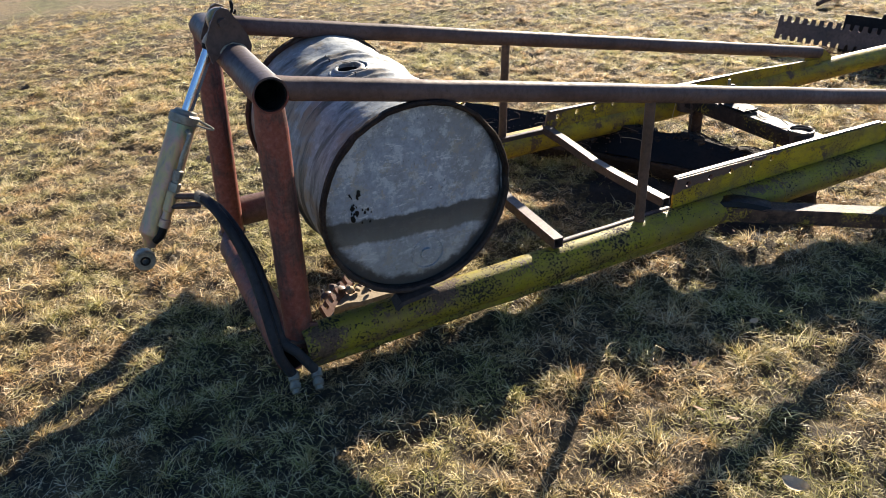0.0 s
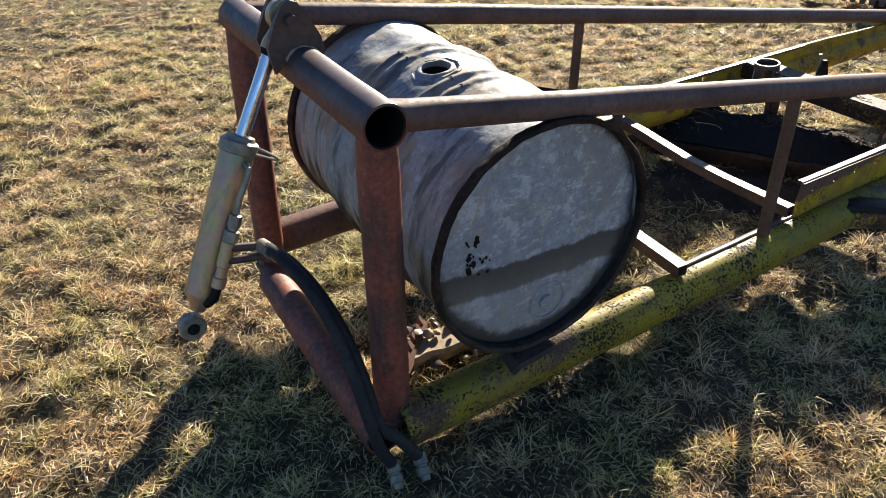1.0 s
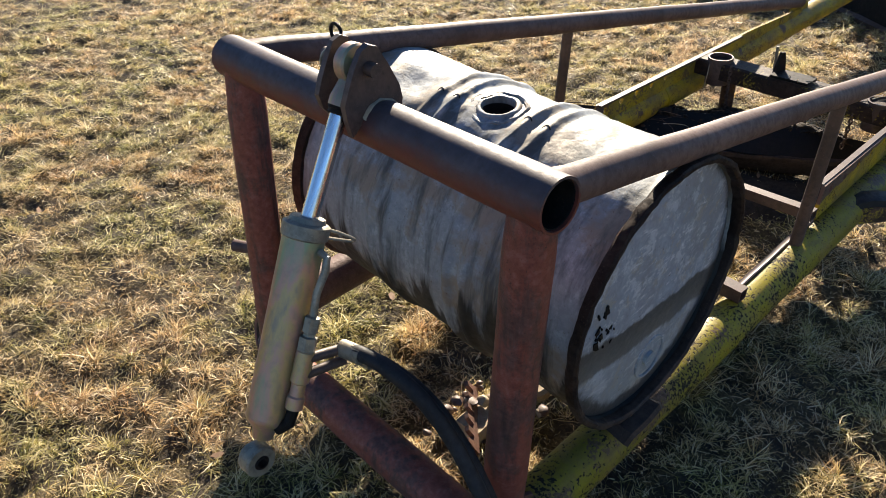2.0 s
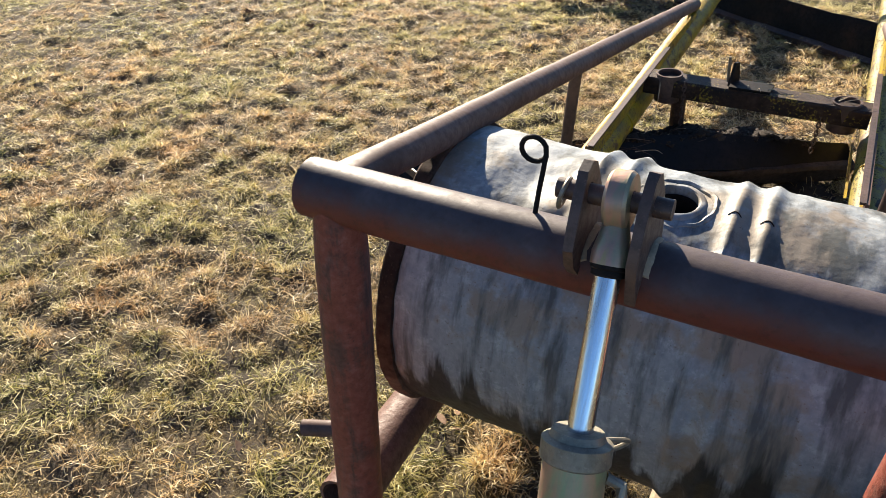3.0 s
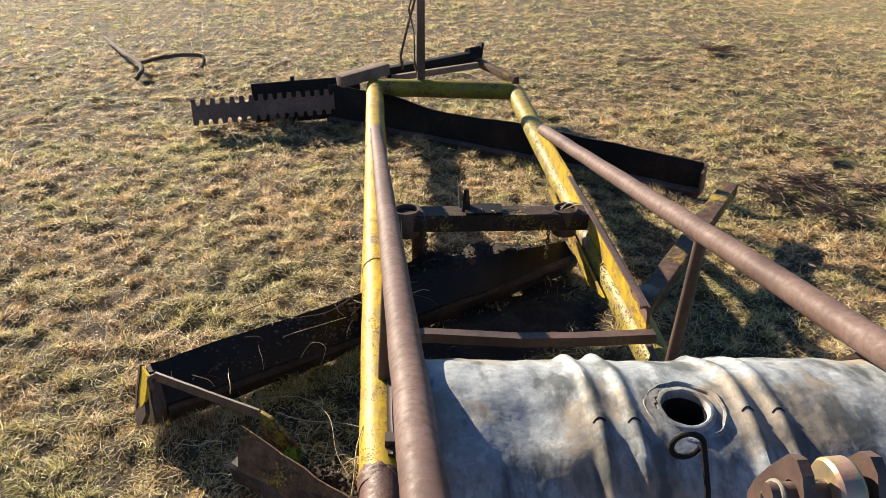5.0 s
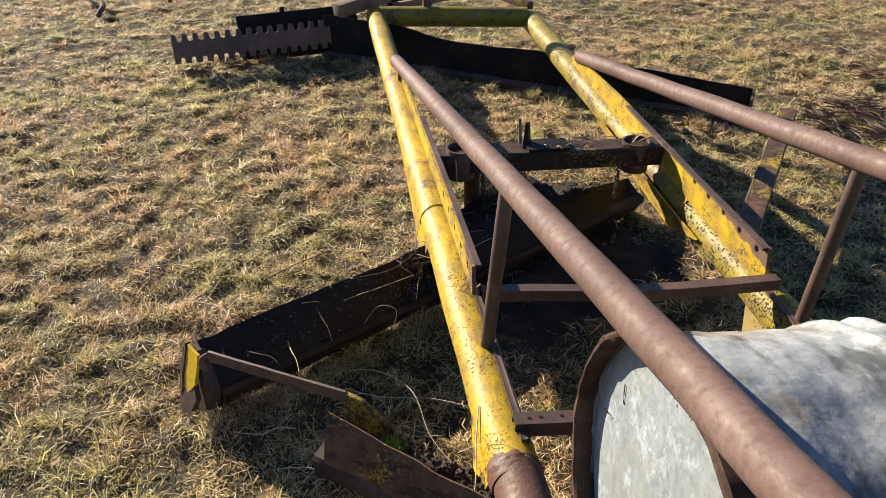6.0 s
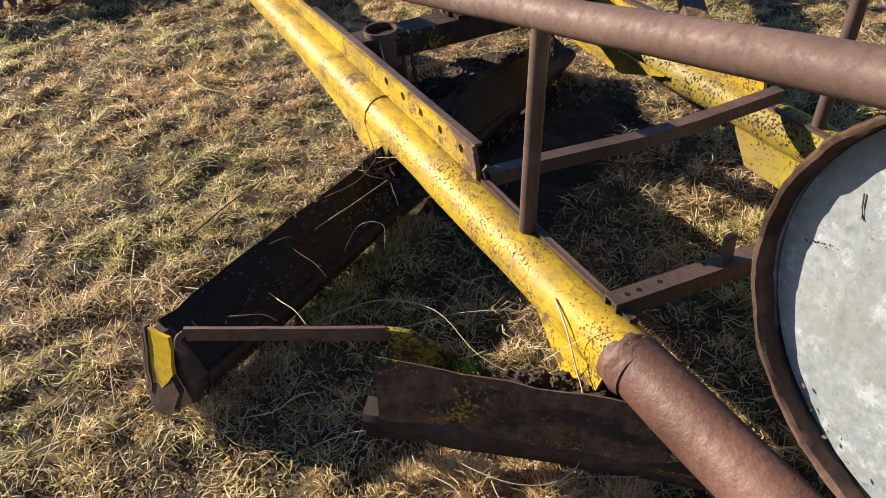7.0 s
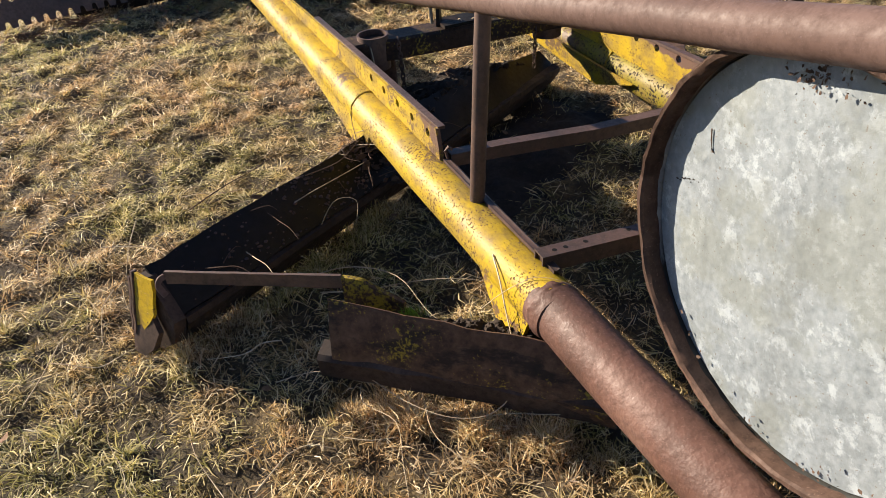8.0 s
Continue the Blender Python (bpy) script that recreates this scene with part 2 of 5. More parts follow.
def zinc():
    a = Mat("yellow_zinc_plate", 0.4, 0.45)
    c = a.ramp(a.noise(26, 4, 0.6, (1, 0.5, 0.1)), (0.34, (0.27, 0.22, 0.15)), (0.43, (0.42, 0.31, 0.14)), (0.5, (0.43, 0.25, 0.19)), (0.57, (0.33, 0.27, 0.18)), (0.66, (0.23, 0.29, 0.17)))
    a.color(a.mix(a.ramp(a.noise(50, 5), (0.5, (0,)), (0.75, (0.6,))), c, (0.2, 0.18, 0.14)))
    return a.bump((a.noise(90, 4), 0.0006)).m


ZINC = zinc()
RUBBER = rusty("black_rubber", (0.01, 0.01, 0.011), (0.016, 0.016, 0.018), (0.035, 0.035, 0.035), rough=0.6)
FITTING = rusty("dull_steel_fitting", (0.13, 0.115, 0.09), (0.24, 0.22, 0.17), (0.36, 0.33, 0.26), rough=0.45, metal=0.5)
SOIL = rusty("crumbly_dark_soil", (0.012, 0.01, 0.008), (0.03, 0.022, 0.016), (0.07, 0.05, 0.035), rough=0.9)
STALK = rusty("dry_stalk", (0.3, 0.22, 0.13), (0.52, 0.42, 0.28), (0.68, 0.6, 0.44), rough=0.8)
MOSS = rusty("green_moss", (0.05, 0.09, 0.015), (0.1, 0.17, 0.03), (0.16, 0.24, 0.05), rough=0.9)


def turf():
    a = Mat("dry_turf", 0.95)
    big, mid, fine = a.noise(1.6, 5, 0.65), a.noise(9, 6, 0.7), a.noise(75, 6, 0.75)
    straw = a.ramp(fine, (0.3, (0.026, 0.017, 0.008)), (0.5, (0.13, 0.09, 0.038)), (0.7, (0.33, 0.24, 0.11)))
    green = a.ramp(fine, (0.3, (0.014, 0.014, 0.005)), (0.5, (0.048, 0.046, 0.016)), (0.7, (0.13, 0.12, 0.045)))
    c = a.mix(a.ramp(big, (0.45, (0,)), (0.65, (0.7,))), straw, green)
    c = a.mix(a.ramp(mid, (0.42, (0,)), (0.58, (0.85,))), c, (0.03, 0.02, 0.012))
    # open lawn beyond the standing blades: matted straw and green in the same tones
    sep = a.t.nodes.new("ShaderNodeSeparateXYZ")
    a.link(a.co, sep.inputs[0])
    side = a.math("ABSOLUTE", a.math("ADD", sep.outputs[0], 1.25), 0.0)
    away = a.math("MAXIMUM", a.math("SUBTRACT", side, 5.0), a.math("SUBTRACT", -1.2, sep.outputs[1]))
    away = a.math("ADD", away, a.math("MULTIPLY", a.noise(6, 4), 0.8))
    lawn = a.ramp(fine, (0.3, (0.045, 0.031, 0.016)), (0.48, (0.22, 0.16, 0.078)), (0.7, (0.46, 0.36, 0.19)))
    sward = a.ramp(fine, (0.3, (0.032, 0.032, 0.012)), (0.5, (0.15, 0.14, 0.05)), (0.7, (0.35, 0.31, 0.14)))
    lawn = a.mix(a.ramp(big, (0.48, (0,)), (0.62, (0.8,))), lawn, sward)
    lawn = a.mix(a.ramp(a.noise(21, 5, 0.7), (0.5, (0,)), (0.66, (0.75,))), lawn, (0.025, 0.017, 0.01))
    c = a.mix(a.ramp(away, (0.3, (0,)), (0.9, (1,))), c, lawn)
    a.color(c)
    return a.bump((mid, 0.03), (fine, 0.015)).m


def grass_mat():
    a = Mat("dry_grass_blade", 0.5)
    a.b.inputs["Specular IOR Level"].default_value = 0.4
    geo = a.t.nodes.new("ShaderNodeNewGeometry").outputs["Random Per Island"]
    big, small = a.noise(1.6, 5, 0.65), a.noise(11, 3)
    straw = a.ramp(geo, (0.0, (0.15, 0.095, 0.045)), (0.2, (0.46, 0.305, 0.135)), (0.55, (0.9, 0.67, 0.35)), (1.0, (0.99, 0.88, 0.62)))
    tan = a.ramp(geo, (0.0, (0.09, 0.052, 0.025)), (0.4, (0.5, 0.32, 0.16)), (1.0, (0.95, 0.77, 0.51)))
    green = a.ramp(geo, (0.0, (0.07, 0.085, 0.016)), (0.3, (0.38, 0.37, 0.1)), (0.65, (0.74, 0.66, 0.3)), (1.0, (0.9, 0.8, 0.5)))
    c = a.mix(a.ramp(small, (0.5, (0,)), (0.62, (0.8,))), straw, tan)
    c = a.mix(a.ramp(a.noise(4.5, 4, 0.6), (0.49, (0.0,)), (0.59, (0.7,))), c, green)
    orange = a.ramp(geo, (0.0, (0.1, 0.05, 0.02)), (0.5, (0.58, 0.33, 0.12)), (1.0, (0.93, 0.66, 0.33)))
    c = a.mix(a.ramp(a.noise(6.2, 5, 0.7, (1, 1.2, 1)), (0.53, (0.0,)), (0.6, (0.75,))), c, orange)
    c = a.mix(a.ramp(big, (0.46, (0.0,)), (0.58, (0.85,))), c, green)
    dull = a.ramp(geo, (0.0, (0.05, 0.032, 0.02)), (0.5, (0.24, 0.16, 0.09)), (1.0, (0.55, 0.42, 0.27)))
    c = a.mix(a.ramp(a.noise(7.5, 5, 0.7), (0.55, (0.0,)), (0.62, (0.5,))), c, dull)
    a.color(c)
    tr = a.t.nodes.new("ShaderNodeBsdfTranslucent")
    a.link(c, tr.inputs["Color"])
    mx = a.t.nodes.new("ShaderNodeMixShader")
    mx.inputs[0].default_value = 0.5
    a.link(a.b.outputs[0], mx.inputs[1])
    a.link(tr.outputs[0], mx.inputs[2])
    a.link(mx.outputs[0], a.t.nodes["Material Output"].inputs["Surface"])
    return a.m


TURF, GRASS = turf(), grass_mat()
SLAB = rusty("pale_sandstone", (0.2, 0.15, 0.1), (0.36, 0.29, 0.2), (0.46, 0.39, 0.28), rough=0.85)
WOOD = rusty("grey_brown_timber", (0.09, 0.06, 0.045), (0.17, 0.12, 0.09), (0.26, 0.2, 0.15), rough=0.8)
LEAF = rusty("dead_leaf", (0.09, 0.05, 0.03), (0.2, 0.12, 0.07), (0.36, 0.26, 0.18), rough=0.8)
BARK = rusty("dark_twig", (0.05, 0.03, 0.022), (0.1, 0.065, 0.045), (0.2, 0.14, 0.1), rough=0.85)


def old_paint(name, left_at, dim=1.0):
    """Rust with remnants of yellow paint."""
    a = Mat(name, 0.65)
    a.b.inputs["Specular IOR Level"].default_value = 0.25
    big, mid, fine = a.noise(6, 5), a.noise(30, 5, 0.7), a.noise(120, 4, 0.7)
    rust = a.ramp(mid, *((p, tuple(v * dim for v in c)) for p, c in ((0.3, (0.04, 0.024, 0.018)), (0.5, (0.13, 0.072, 0.046)), (0.72, (0.22, 0.135, 0.09)))))
    rust = a.mix(a.ramp(a.noise(9, 5, 0.7, (1, 1, 2.2)), (0.52, (0,)), (0.62, (0.85,))), rust, (0.016, 0.013, 0.012))
    left = a.math("ADD", a.math("MULTIPLY", big, 0.7), a.math("MULTIPLY", fine, 0.45))
    return a.color(a.mix(a.ramp(left, (left_at, (0,)), (left_at + 0.05, (0.85,))), rust, (0.36, 0.26, 0.025))).bump((fine, 0.001), (mid, 0.002)).m


DULL, OLDYELLOW = old_paint("rust_with_yellow_traces", 0.645, 0.68), old_paint("old_yellow_and_rust", 0.6, 0.6)
GRIMY = old_paint("blackened_bar_with_yellow_traces", 0.65, 0.3)


# ---- mesh helpers ----
def mesh_of(name, bm, material, angle=35):
    me = bpy.data.meshes.new(name)
    bmesh.ops.recalc_face_normals(bm, faces=bm.faces)
    bm.to_mesh(me)
    bm.free()
    me.polygons.foreach_set("use_smooth", [True] * len(me.polygons))
    me.set_sharp_from_angle(angle=radians(angle))
    me.materials.append(material)
    return me


def part(name, bm, material, parent=None, label="", at=None):
    ob = new(name, mesh_of(name, bm, material))
    ob.parent = parent
    if at is not None:
        ob.matrix_world = at
    return tagged(ob, label)


def thing(name, at, label, category, group="", kind=""):
    """An empty at the base of a thing; its parts are made in world places and moved under it."""
    ob = new(name)
    ob.empty_display_size = 0.1
    return tagged(ob, label, category, group, kind)


def sweep(bm, pts, profile, closed=True, caps=True, up=(0, 0, 1)):
    """Sweeps a profile of (side, up) pairs along a line of places."""
    pts = [Vector(p) for p in pts]
    rings = []
    for i, p in enumerate(pts):
        d = (pts[min(i + 1, len(pts) - 1)] - pts[max(i - 1, 0)]).normalized()
        u = Vector(up)
        if abs(d.dot(u)) > 0.95:
            u = Vector((0, 1, 0))
        s = d.cross(u).normalized()
        v = s.cross(d)
        rings.append([bm.verts.new(p + s * a + v * b) for a, b in profile])
    n = len(profile)
    for r0, r1 in zip(rings, rings[1:]):
        for k in range(n if closed else n - 1):
            bm.faces.new((r0[k], r0[(k + 1) % n], r1[(k + 1) % n], r1[k]))
    if caps and closed:
        bm.faces.new(rings[0])
        bm.faces.new(list(reversed(rings[-1])))
    return rings


def circle(r, n=24):
    return [(r * math.cos(2 * math.pi * k / n), r * math.sin(2 * math.pi * k / n)) for k in range(n)]


def between(p0, p1, n):
    p0, p1 = Vector(p0), Vector(p1)
    return [p0.lerp(p1, k / n) for k in range(n + 1)]


def rod(p0, p1, r, n=16, steps=1, wobble=0.0, bm=None):
    """A solid bar, slightly uneven where wobble is given."""
    bm = bm or bmesh.new()
    sweep(bm, between(p0, p1, steps), circle(r, n))
    if wobble:
        for v in bm.verts:
            v.co += Vector(noise.noise_vector(v.co * 9)) * wobble
    return bm


def pipe(p0, p1, r, wall=0.007, n=32, steps=24, wobble=0.0):
    """An open-ended pipe with an inner wall."""
    bm = bmesh.new()
    pts = between(p0, p1, steps)
    outer = sweep(bm, pts, circle(r, n), caps=False)
    inner = sweep(bm, pts, circle(r - wall, n), caps=False)
    for o, i in ((outer[0], inner[0]), (outer[-1], inner[-1])):
        for k in range(n):
            bm.faces.new((o[k], o[(k + 1) % n], i[(k + 1) % n], i[k]))
    if wobble:
        for v in bm.verts:
            v.co += Vector(noise.noise_vector(v.co * 6)) * wobble
    return bm


def block(size, m, bevel=0.003, bm=None):
    bm = bm or bmesh.new()
    made = bmesh.ops.create_cube(bm, size=1, matrix=m @ Matrix.Diagonal((*size, 1)))
    if bevel:
        edges = list({e for v in made["verts"] for e in v.link_edges})
        bmesh.ops.bevel(bm, geom=edges, offset=bevel, segments=2, affect="EDGES", profile=0.6)
    return bm


def plate(outline, m, thick, holes=()):
    """A flat plate: an outline in the x-y plane of m, with round holes (x, y, r), extruded to both sides."""
    bm = bmesh.new()
    loops = [[Vector((*p, 0)) for p in outline]]
    for x, y, r in holes:
        loops.append([Vector((x + r * math.cos(a), y - r * math.sin(a), 0)) for a in (2 * math.pi * k / 14 for k in range(14))])
    edges = []
    for lp in loops:
        vs = [bm.verts.new(p) for p in lp]
        edges += [bm.edges.new((vs[k], vs[(k + 1) % len(vs)])) for k in range(len(vs))]
    bmesh.ops.triangle_fill(bm, edges=edges, use_beauty=True)
    for f in list(bm.faces):
        c = f.calc_center_median()
        if any(math.hypot(c.x - x, c.y - y) < r * 0.98 for x, y, r in holes):
            bm.faces.remove(f)
    got = bmesh.ops.extrude_face_region(bm, geom=list(bm.faces))
    bmesh.ops.translate(bm, verts=[g for g in got["geom"] if isinstance(g, bmesh.types.BMVert)], vec=(0, 0, thick))
    bmesh.ops.translate(bm, verts=bm.verts, vec=(0, 0, -thick / 2))
    bmesh.ops.transform(bm, matrix=m, verts=bm.verts)
    return bm


def wavy(bm, amount, scale=7):
    for v in bm.verts:
        v.co += Vector(noise.noise_vector(v.co * scale)) * amount
    return bm


def bezier(pts, per=8):
    """A smooth line through places."""
    pts = [Vector(p) for p in pts]
    out = []
    for i in range(len(pts) - 1):
        p0, p1, p2, p3 = pts[max(i - 1, 0)], pts[i], pts[i + 1], pts[min(i + 2, len(pts) - 1)]
        for k in range(per):
            t = k / per
            out.append(0.5 * (2 * p1 + (p2 - p0) * t + (2 * p0 - 5 * p1 + 4 * p2 - p3) * t * t + (3 * p1 - p0 - 3 * p2 + p3) * t ** 3))
    return out + [pts[-1]]


def axes(origin, x, y):
    """A pose whose x runs along x and whose y lies towards y."""
    x = Vector(x).normalized()
    z = x.cross(Vector(y)).normalized()
    y = z.cross(x)
    return Matrix.Translation(origin) @ Matrix((x, y, z)).transposed().to_4x4()


# ---- ground ----
def swell(x, y):
    return 0.014 * noise.noise((x * 1.3, y * 1.3, 0)) + 0.015 * noise.noise((x * 4.5, y * 4.5, 3)) + 0.024 * noise.noise((x * 11, y * 11, 7)) - 0.024


def spread(lo, hi, fine, far):
    """Grid lines: fine steps from lo to hi, then growing steps out to far."""
    mid = list(np.arange(lo, hi + 1e-6, fine))
    out, step = [], fine
    p = hi
    while p < far:
        step *= 1.35
        p += step
        out.append(p)
    inn, step, p = [], fine, lo
    while p > -far:
        step *= 1.35
        p -= step
        inn.append(p)
    return inn[::-1] + mid + out


def make_ground():
    xs, ys = spread(-4.5, 2.6, 0.03, 3000), spread(-1.4, 6.2, 0.03, 3000)
    def height(x, y):
        out = max(-4.5 - x, x - 2.6, -1.4 - y, y - 6.2, 0.0)
        return -0.024 + (swell(x, y) + 0.024) * max(0.0, 1.0 - out / 2.0)

    verts = [(x, y, height(x, y)) for y in ys for x in xs]
    n = len(xs)
    faces = [(j * n + i, j * n + i + 1, (j + 1) * n + i + 1, (j + 1) * n + i) for j in range(len(ys) - 1) for i in range(n - 1)]
    me = bpy.data.meshes.new("ground")
    me.from_pydata(verts, [], faces)
    me.polygons.foreach_set("use_smooth", [True] * len(faces))
    me.materials.append(TURF)
    tagged(new("ground", me), "dry winter lawn with straw and green turf", "ground", kind="structure")


make_ground()

# ---- towed drag frame: pipes ----
R_LEFT, R_RIGHT, R_POST, R_TOP, R_BRACE = 0.0548, 0.056, 0.0415, 0.0442, 0.0298
LEFT = ((-0.468, 0.02, 0.192), (-0.509, 4.39, 0.244))
RIGHT = ((0.383, 0.02, 0.121), (0.392, 4.24, 0.226))
TOP_L, TOP_R = Vector((-0.452, 0.044, 0.884)), Vector((0.444, 0.016, 0.884))


def on_top(x):
    """The place on the top pipe's axis at that x."""
    return TOP_L.lerp(TOP_R, (x - TOP_L.x) / (TOP_R.x - TOP_L.x))


def along(line, y, dx=0.0, dz=0.0):
    """The place on a side pipe's axis at that y."""
    a, b = Vector(line[0]), Vector(line[1])
    p = a.lerp(b, (y - a.y) / (b.y - a.y))
    return p + Vector((dx, 0, dz))


def bead(p, d, r, thick=0.006, wob=0.004, arc=(0, 360)):
    """A lumpy weld round a pipe at p whose axis is d."""
    bm = bmesh.new()
    m = axes(p, d, (0.01, 0.3, 1))
    pts = []
    for k in range(49):
        a = radians(arc[0] + (arc[1] - arc[0]) * k / 48)
        pts.append(m @ Vector((wob * noise.noise((a * 4, r * 50, 1)), r * math.cos(a), r * math.sin(a))))
    sweep(bm, pts, circle(thick, 8), up=d)
    for v in bm.verts:
        v.co += Vector(noise.noise_vector(v.co * 60)) * 0.003
    return bm


drag = thing("drag_frame", (0, 0, 0), "rusty and yellow welded pipe frame of an old towed road drag", "farm implement")
top = part("top_pipe", pipe(TOP_L, TOP_R, R_TOP, 0.0045, wobble=0.0012), WORN, drag)
# The bore is a black lining that paints the shade inside the pipe.
part("bore", pipe(on_top(-0.449), on_top(0.439), R_TOP - 0.0053, 0.002), BLACK, top, "black lining for the unlit inside of the pipe")
for foot, head in (((-0.42, 0.012, 0.12), (-0.402, 0.036, 0.84)), ((0.348, 0.022, 0.12), (0.393, 0.02, 0.84))):
    bm = pipe(foot, head, R_POST, wobble=0.0015)
    ty = on_top(head[0]).y
    for v in bm.verts:
        if v.co.z > 0.79:
            f = (v.co.z - 0.79) / 0.05
            v.co.x, v.co.y = head[0] + (v.co.x - head[0]) * (1 - 0.05 * f), ty + (v.co.y - ty) * (1 - 0.12 * f)
            if f > 0.6:
                v.co.z = TOP_L.z + 0.0015 - math.sqrt(max(R_TOP**2 - (v.co.y - ty) ** 2, 0))
    post = part("post", bm, RED, drag, "post with worn red oxide paint")
    part("weld", bead(Vector(foot).lerp(Vector(head), 0.03), Vector(head) - Vector(foot), R_POST + 0.001), RUST, post)
part("stub", pipe((-0.44, 0.012, 0.415), (-0.507, -0.006, 0.405), 0.015, 0.004, 18, 4), PIPE, drag)
BOT_L, BOT_R = Vector((-0.52, -0.006, 0.118)), Vector((0.365, -0.012, 0.078))
# Here too a black lining darkens the open end's inside.
for name, r, wall, mat, lab in (("bottom_pipe", 0.049, 0.006, RED, "red oxide cross pipe with a slanting cut end"), ("bore", 0.0422, 0.002, BLACK, "black lining for the unlit inside of the pipe")):
    bm = pipe(BOT_L, BOT_R, r, wall, wobble=0.0015)
    for v in bm.verts:
        f = min(max((-0.1 - v.co.x) / 0.42, 0.0), 1.0)
        v.co.x += f * (0.06 - 2.2 * (v.co.y - BOT_L.y) + 0.8 * (v.co.z - BOT_L.z) + (0.004 if name == "bore" else 0.0))
    part(name, bm, mat, drag, lab)
for line in (LEFT, RIGHT):
    r, far = (R_LEFT, 4.385) if line is LEFT else (R_RIGHT, 4.235)
    side = part("side_pipe", pipe(along(line, 0.86), along(line, far), r, steps=80, wobble=0.003), YELLOW if line is LEFT else SCUFFED, drag, "side pipe in chipped yellow paint")
    part("weld", bead(along(line, 1.92), Vector(line[1]) - Vector(line[0]), r, 0.003), YELLOW, side)
part("front_pipe", pipe(along(LEFT, 0.02, 0.002, 0.001), along(LEFT, 0.862, 0.002, 0.001), R_LEFT - 0.001, wobble=0.002), RUSTPIPE, drag, "bare rusted pipe")
part("front_pipe", pipe(along(RIGHT, 0.02), along(RIGHT, 0.862), R_RIGHT + 0.001, wobble=0.002), SCUFFED, drag)
seam = pipe(along(LEFT, 0.835), along(LEFT, 0.888), R_LEFT + 0.0005, 0.003, 72, 16)
for v in seam.verts:
    c = along(LEFT, v.co.y)
    f = max(0.0, 1 - abs(v.co.y - 0.862 + 0.012 * noise.noise(v.co * 30)) / 0.024)
    v.co = c + (v.co - c) * (0.985 + f * (0.06 + 0.05 * noise.noise(v.co * 75) + 0.04 * noise.noise(v.co * 160)))
part("weld", seam, RUSTPIPE, drag, "lumpy rusted weld seam")
# The inward foot is added to shade the ground beside the pipe.
keel = bmesh.new()
sweep(keel, [along(RIGHT, 0.04 + 0.0985 * k, 0.006) for k in range(16)], [(-0.005, -0.03), (0.005, -0.03), (0.009, -0.076), (0.003, -0.085), (-0.062, -0.126), (-0.066, -0.122), (-0.008, -0.08)])
for v in keel.verts:
    if v.co.x < 0.36 and v.co.y > 1.3:
        v.co.y -= 0.5 * (v.co.y - 1.3)
part("keel_plate", wavy(keel, 0.004, 16), SCUFFED, drag, "rust-stained yellow plate under the pipe, with an added sun-blocking foot")
part("rear_pipe", pipe(along(LEFT, 4.32, 0.03, 0.012), along(RIGHT, 4.19, -0.03, 0.025), 0.057, wobble=0.002), SCUFFED, drag)
# Added dark strip stands in for shading and stain between drum and pipe.
shade_strip = bmesh.new()
sweep(shade_strip, [(0.424, 0.3, 0.192), (0.428, 0.315, 0.21), (0.43, 0.365, 0.218), (0.429, 0.41, 0.222), (0.424, 0.425, 0.208)], [(-0.03, 0.006), (0.028, 0.004), (0.034, -0.006), (-0.03, -0.008)])
part("shade_strip", wavy(shade_strip, 0.004, 18), RIM, drag, "dark strip for the shade and stain under the drum")
part("tab", plate([(-0.02, -0.03), (0.03, -0.03), (0.02, 0.02), (-0.02, 0.035)], axes((0.382, 0.05, 0.165), (0.2, 1, 0), (0, 0, 1)), 0.009), RED, drag)
BRACE_L = ((-0.396, 0.05, 0.9), (-0.492, 3.2, 0.335))
BRACE_R = ((0.416, 0.02, 0.894), (0.374, 3.2, 0.312))
for a, b in (BRACE_L, BRACE_R):
    bm = pipe(a, b, R_BRACE, steps=60, wobble=0.002)
    for v in bm.verts:
        if v.co.y < a[1] + 0.02:
            v.co.y = on_top(v.co.x).y + math.sqrt(max(R_TOP**2 - (v.co.z - TOP_L.z) ** 2, 0)) - 0.003
            v.co.z = min(v.co.z, TOP_L.z + R_TOP - 0.0015)
    br = part("brace", bm, PIPE, drag)
    end = Vector(b)
    part("gusset", plate([(-0.16, -0.1), (0.12, -0.1), (0.1, -0.03), (0.03, 0.015), (-0.05, 0.03)], axes(end + Vector((0.0, 0, 0)), (0, 1, 0.02), (0, 0, 1)), 0.012), YELLOW, drag)
part("stanchion", rod((-0.467, 1.216, 0.24), (-0.433, 1.21, 0.695), 0.0168, 20, 12, 0.001), RUST, drag)
part("stanchion", rod((0.378, 1.262, 0.16), (0.402, 1.238, 0.665), 0.0175, 20, 12, 0.001), RUST, drag)


def perforated(line, sx, y0, y1, rise0, rise1):
    """The upright perforated flange on the inner top of a side pipe, with its folded top lip."""
    a, b = along(line, y0, sx * 0.024), along(line, y1, sx * 0.02)
    n = (b - a).length
    out = [(0, 0.03), (0.0, rise0 * 0.6), (0.012, rise0), (n * 0.7, rise0 * 0.5 + rise1 * 0.5), (n, rise1), (n, 0.03)]
    holes = [(0.065 + 0.1035 * k, rise0 - 0.03, 0.0115) for k in range(5)]
    return plate(out, axes(a, b - a, (0, 0, 1)), 0.011, holes), a, b


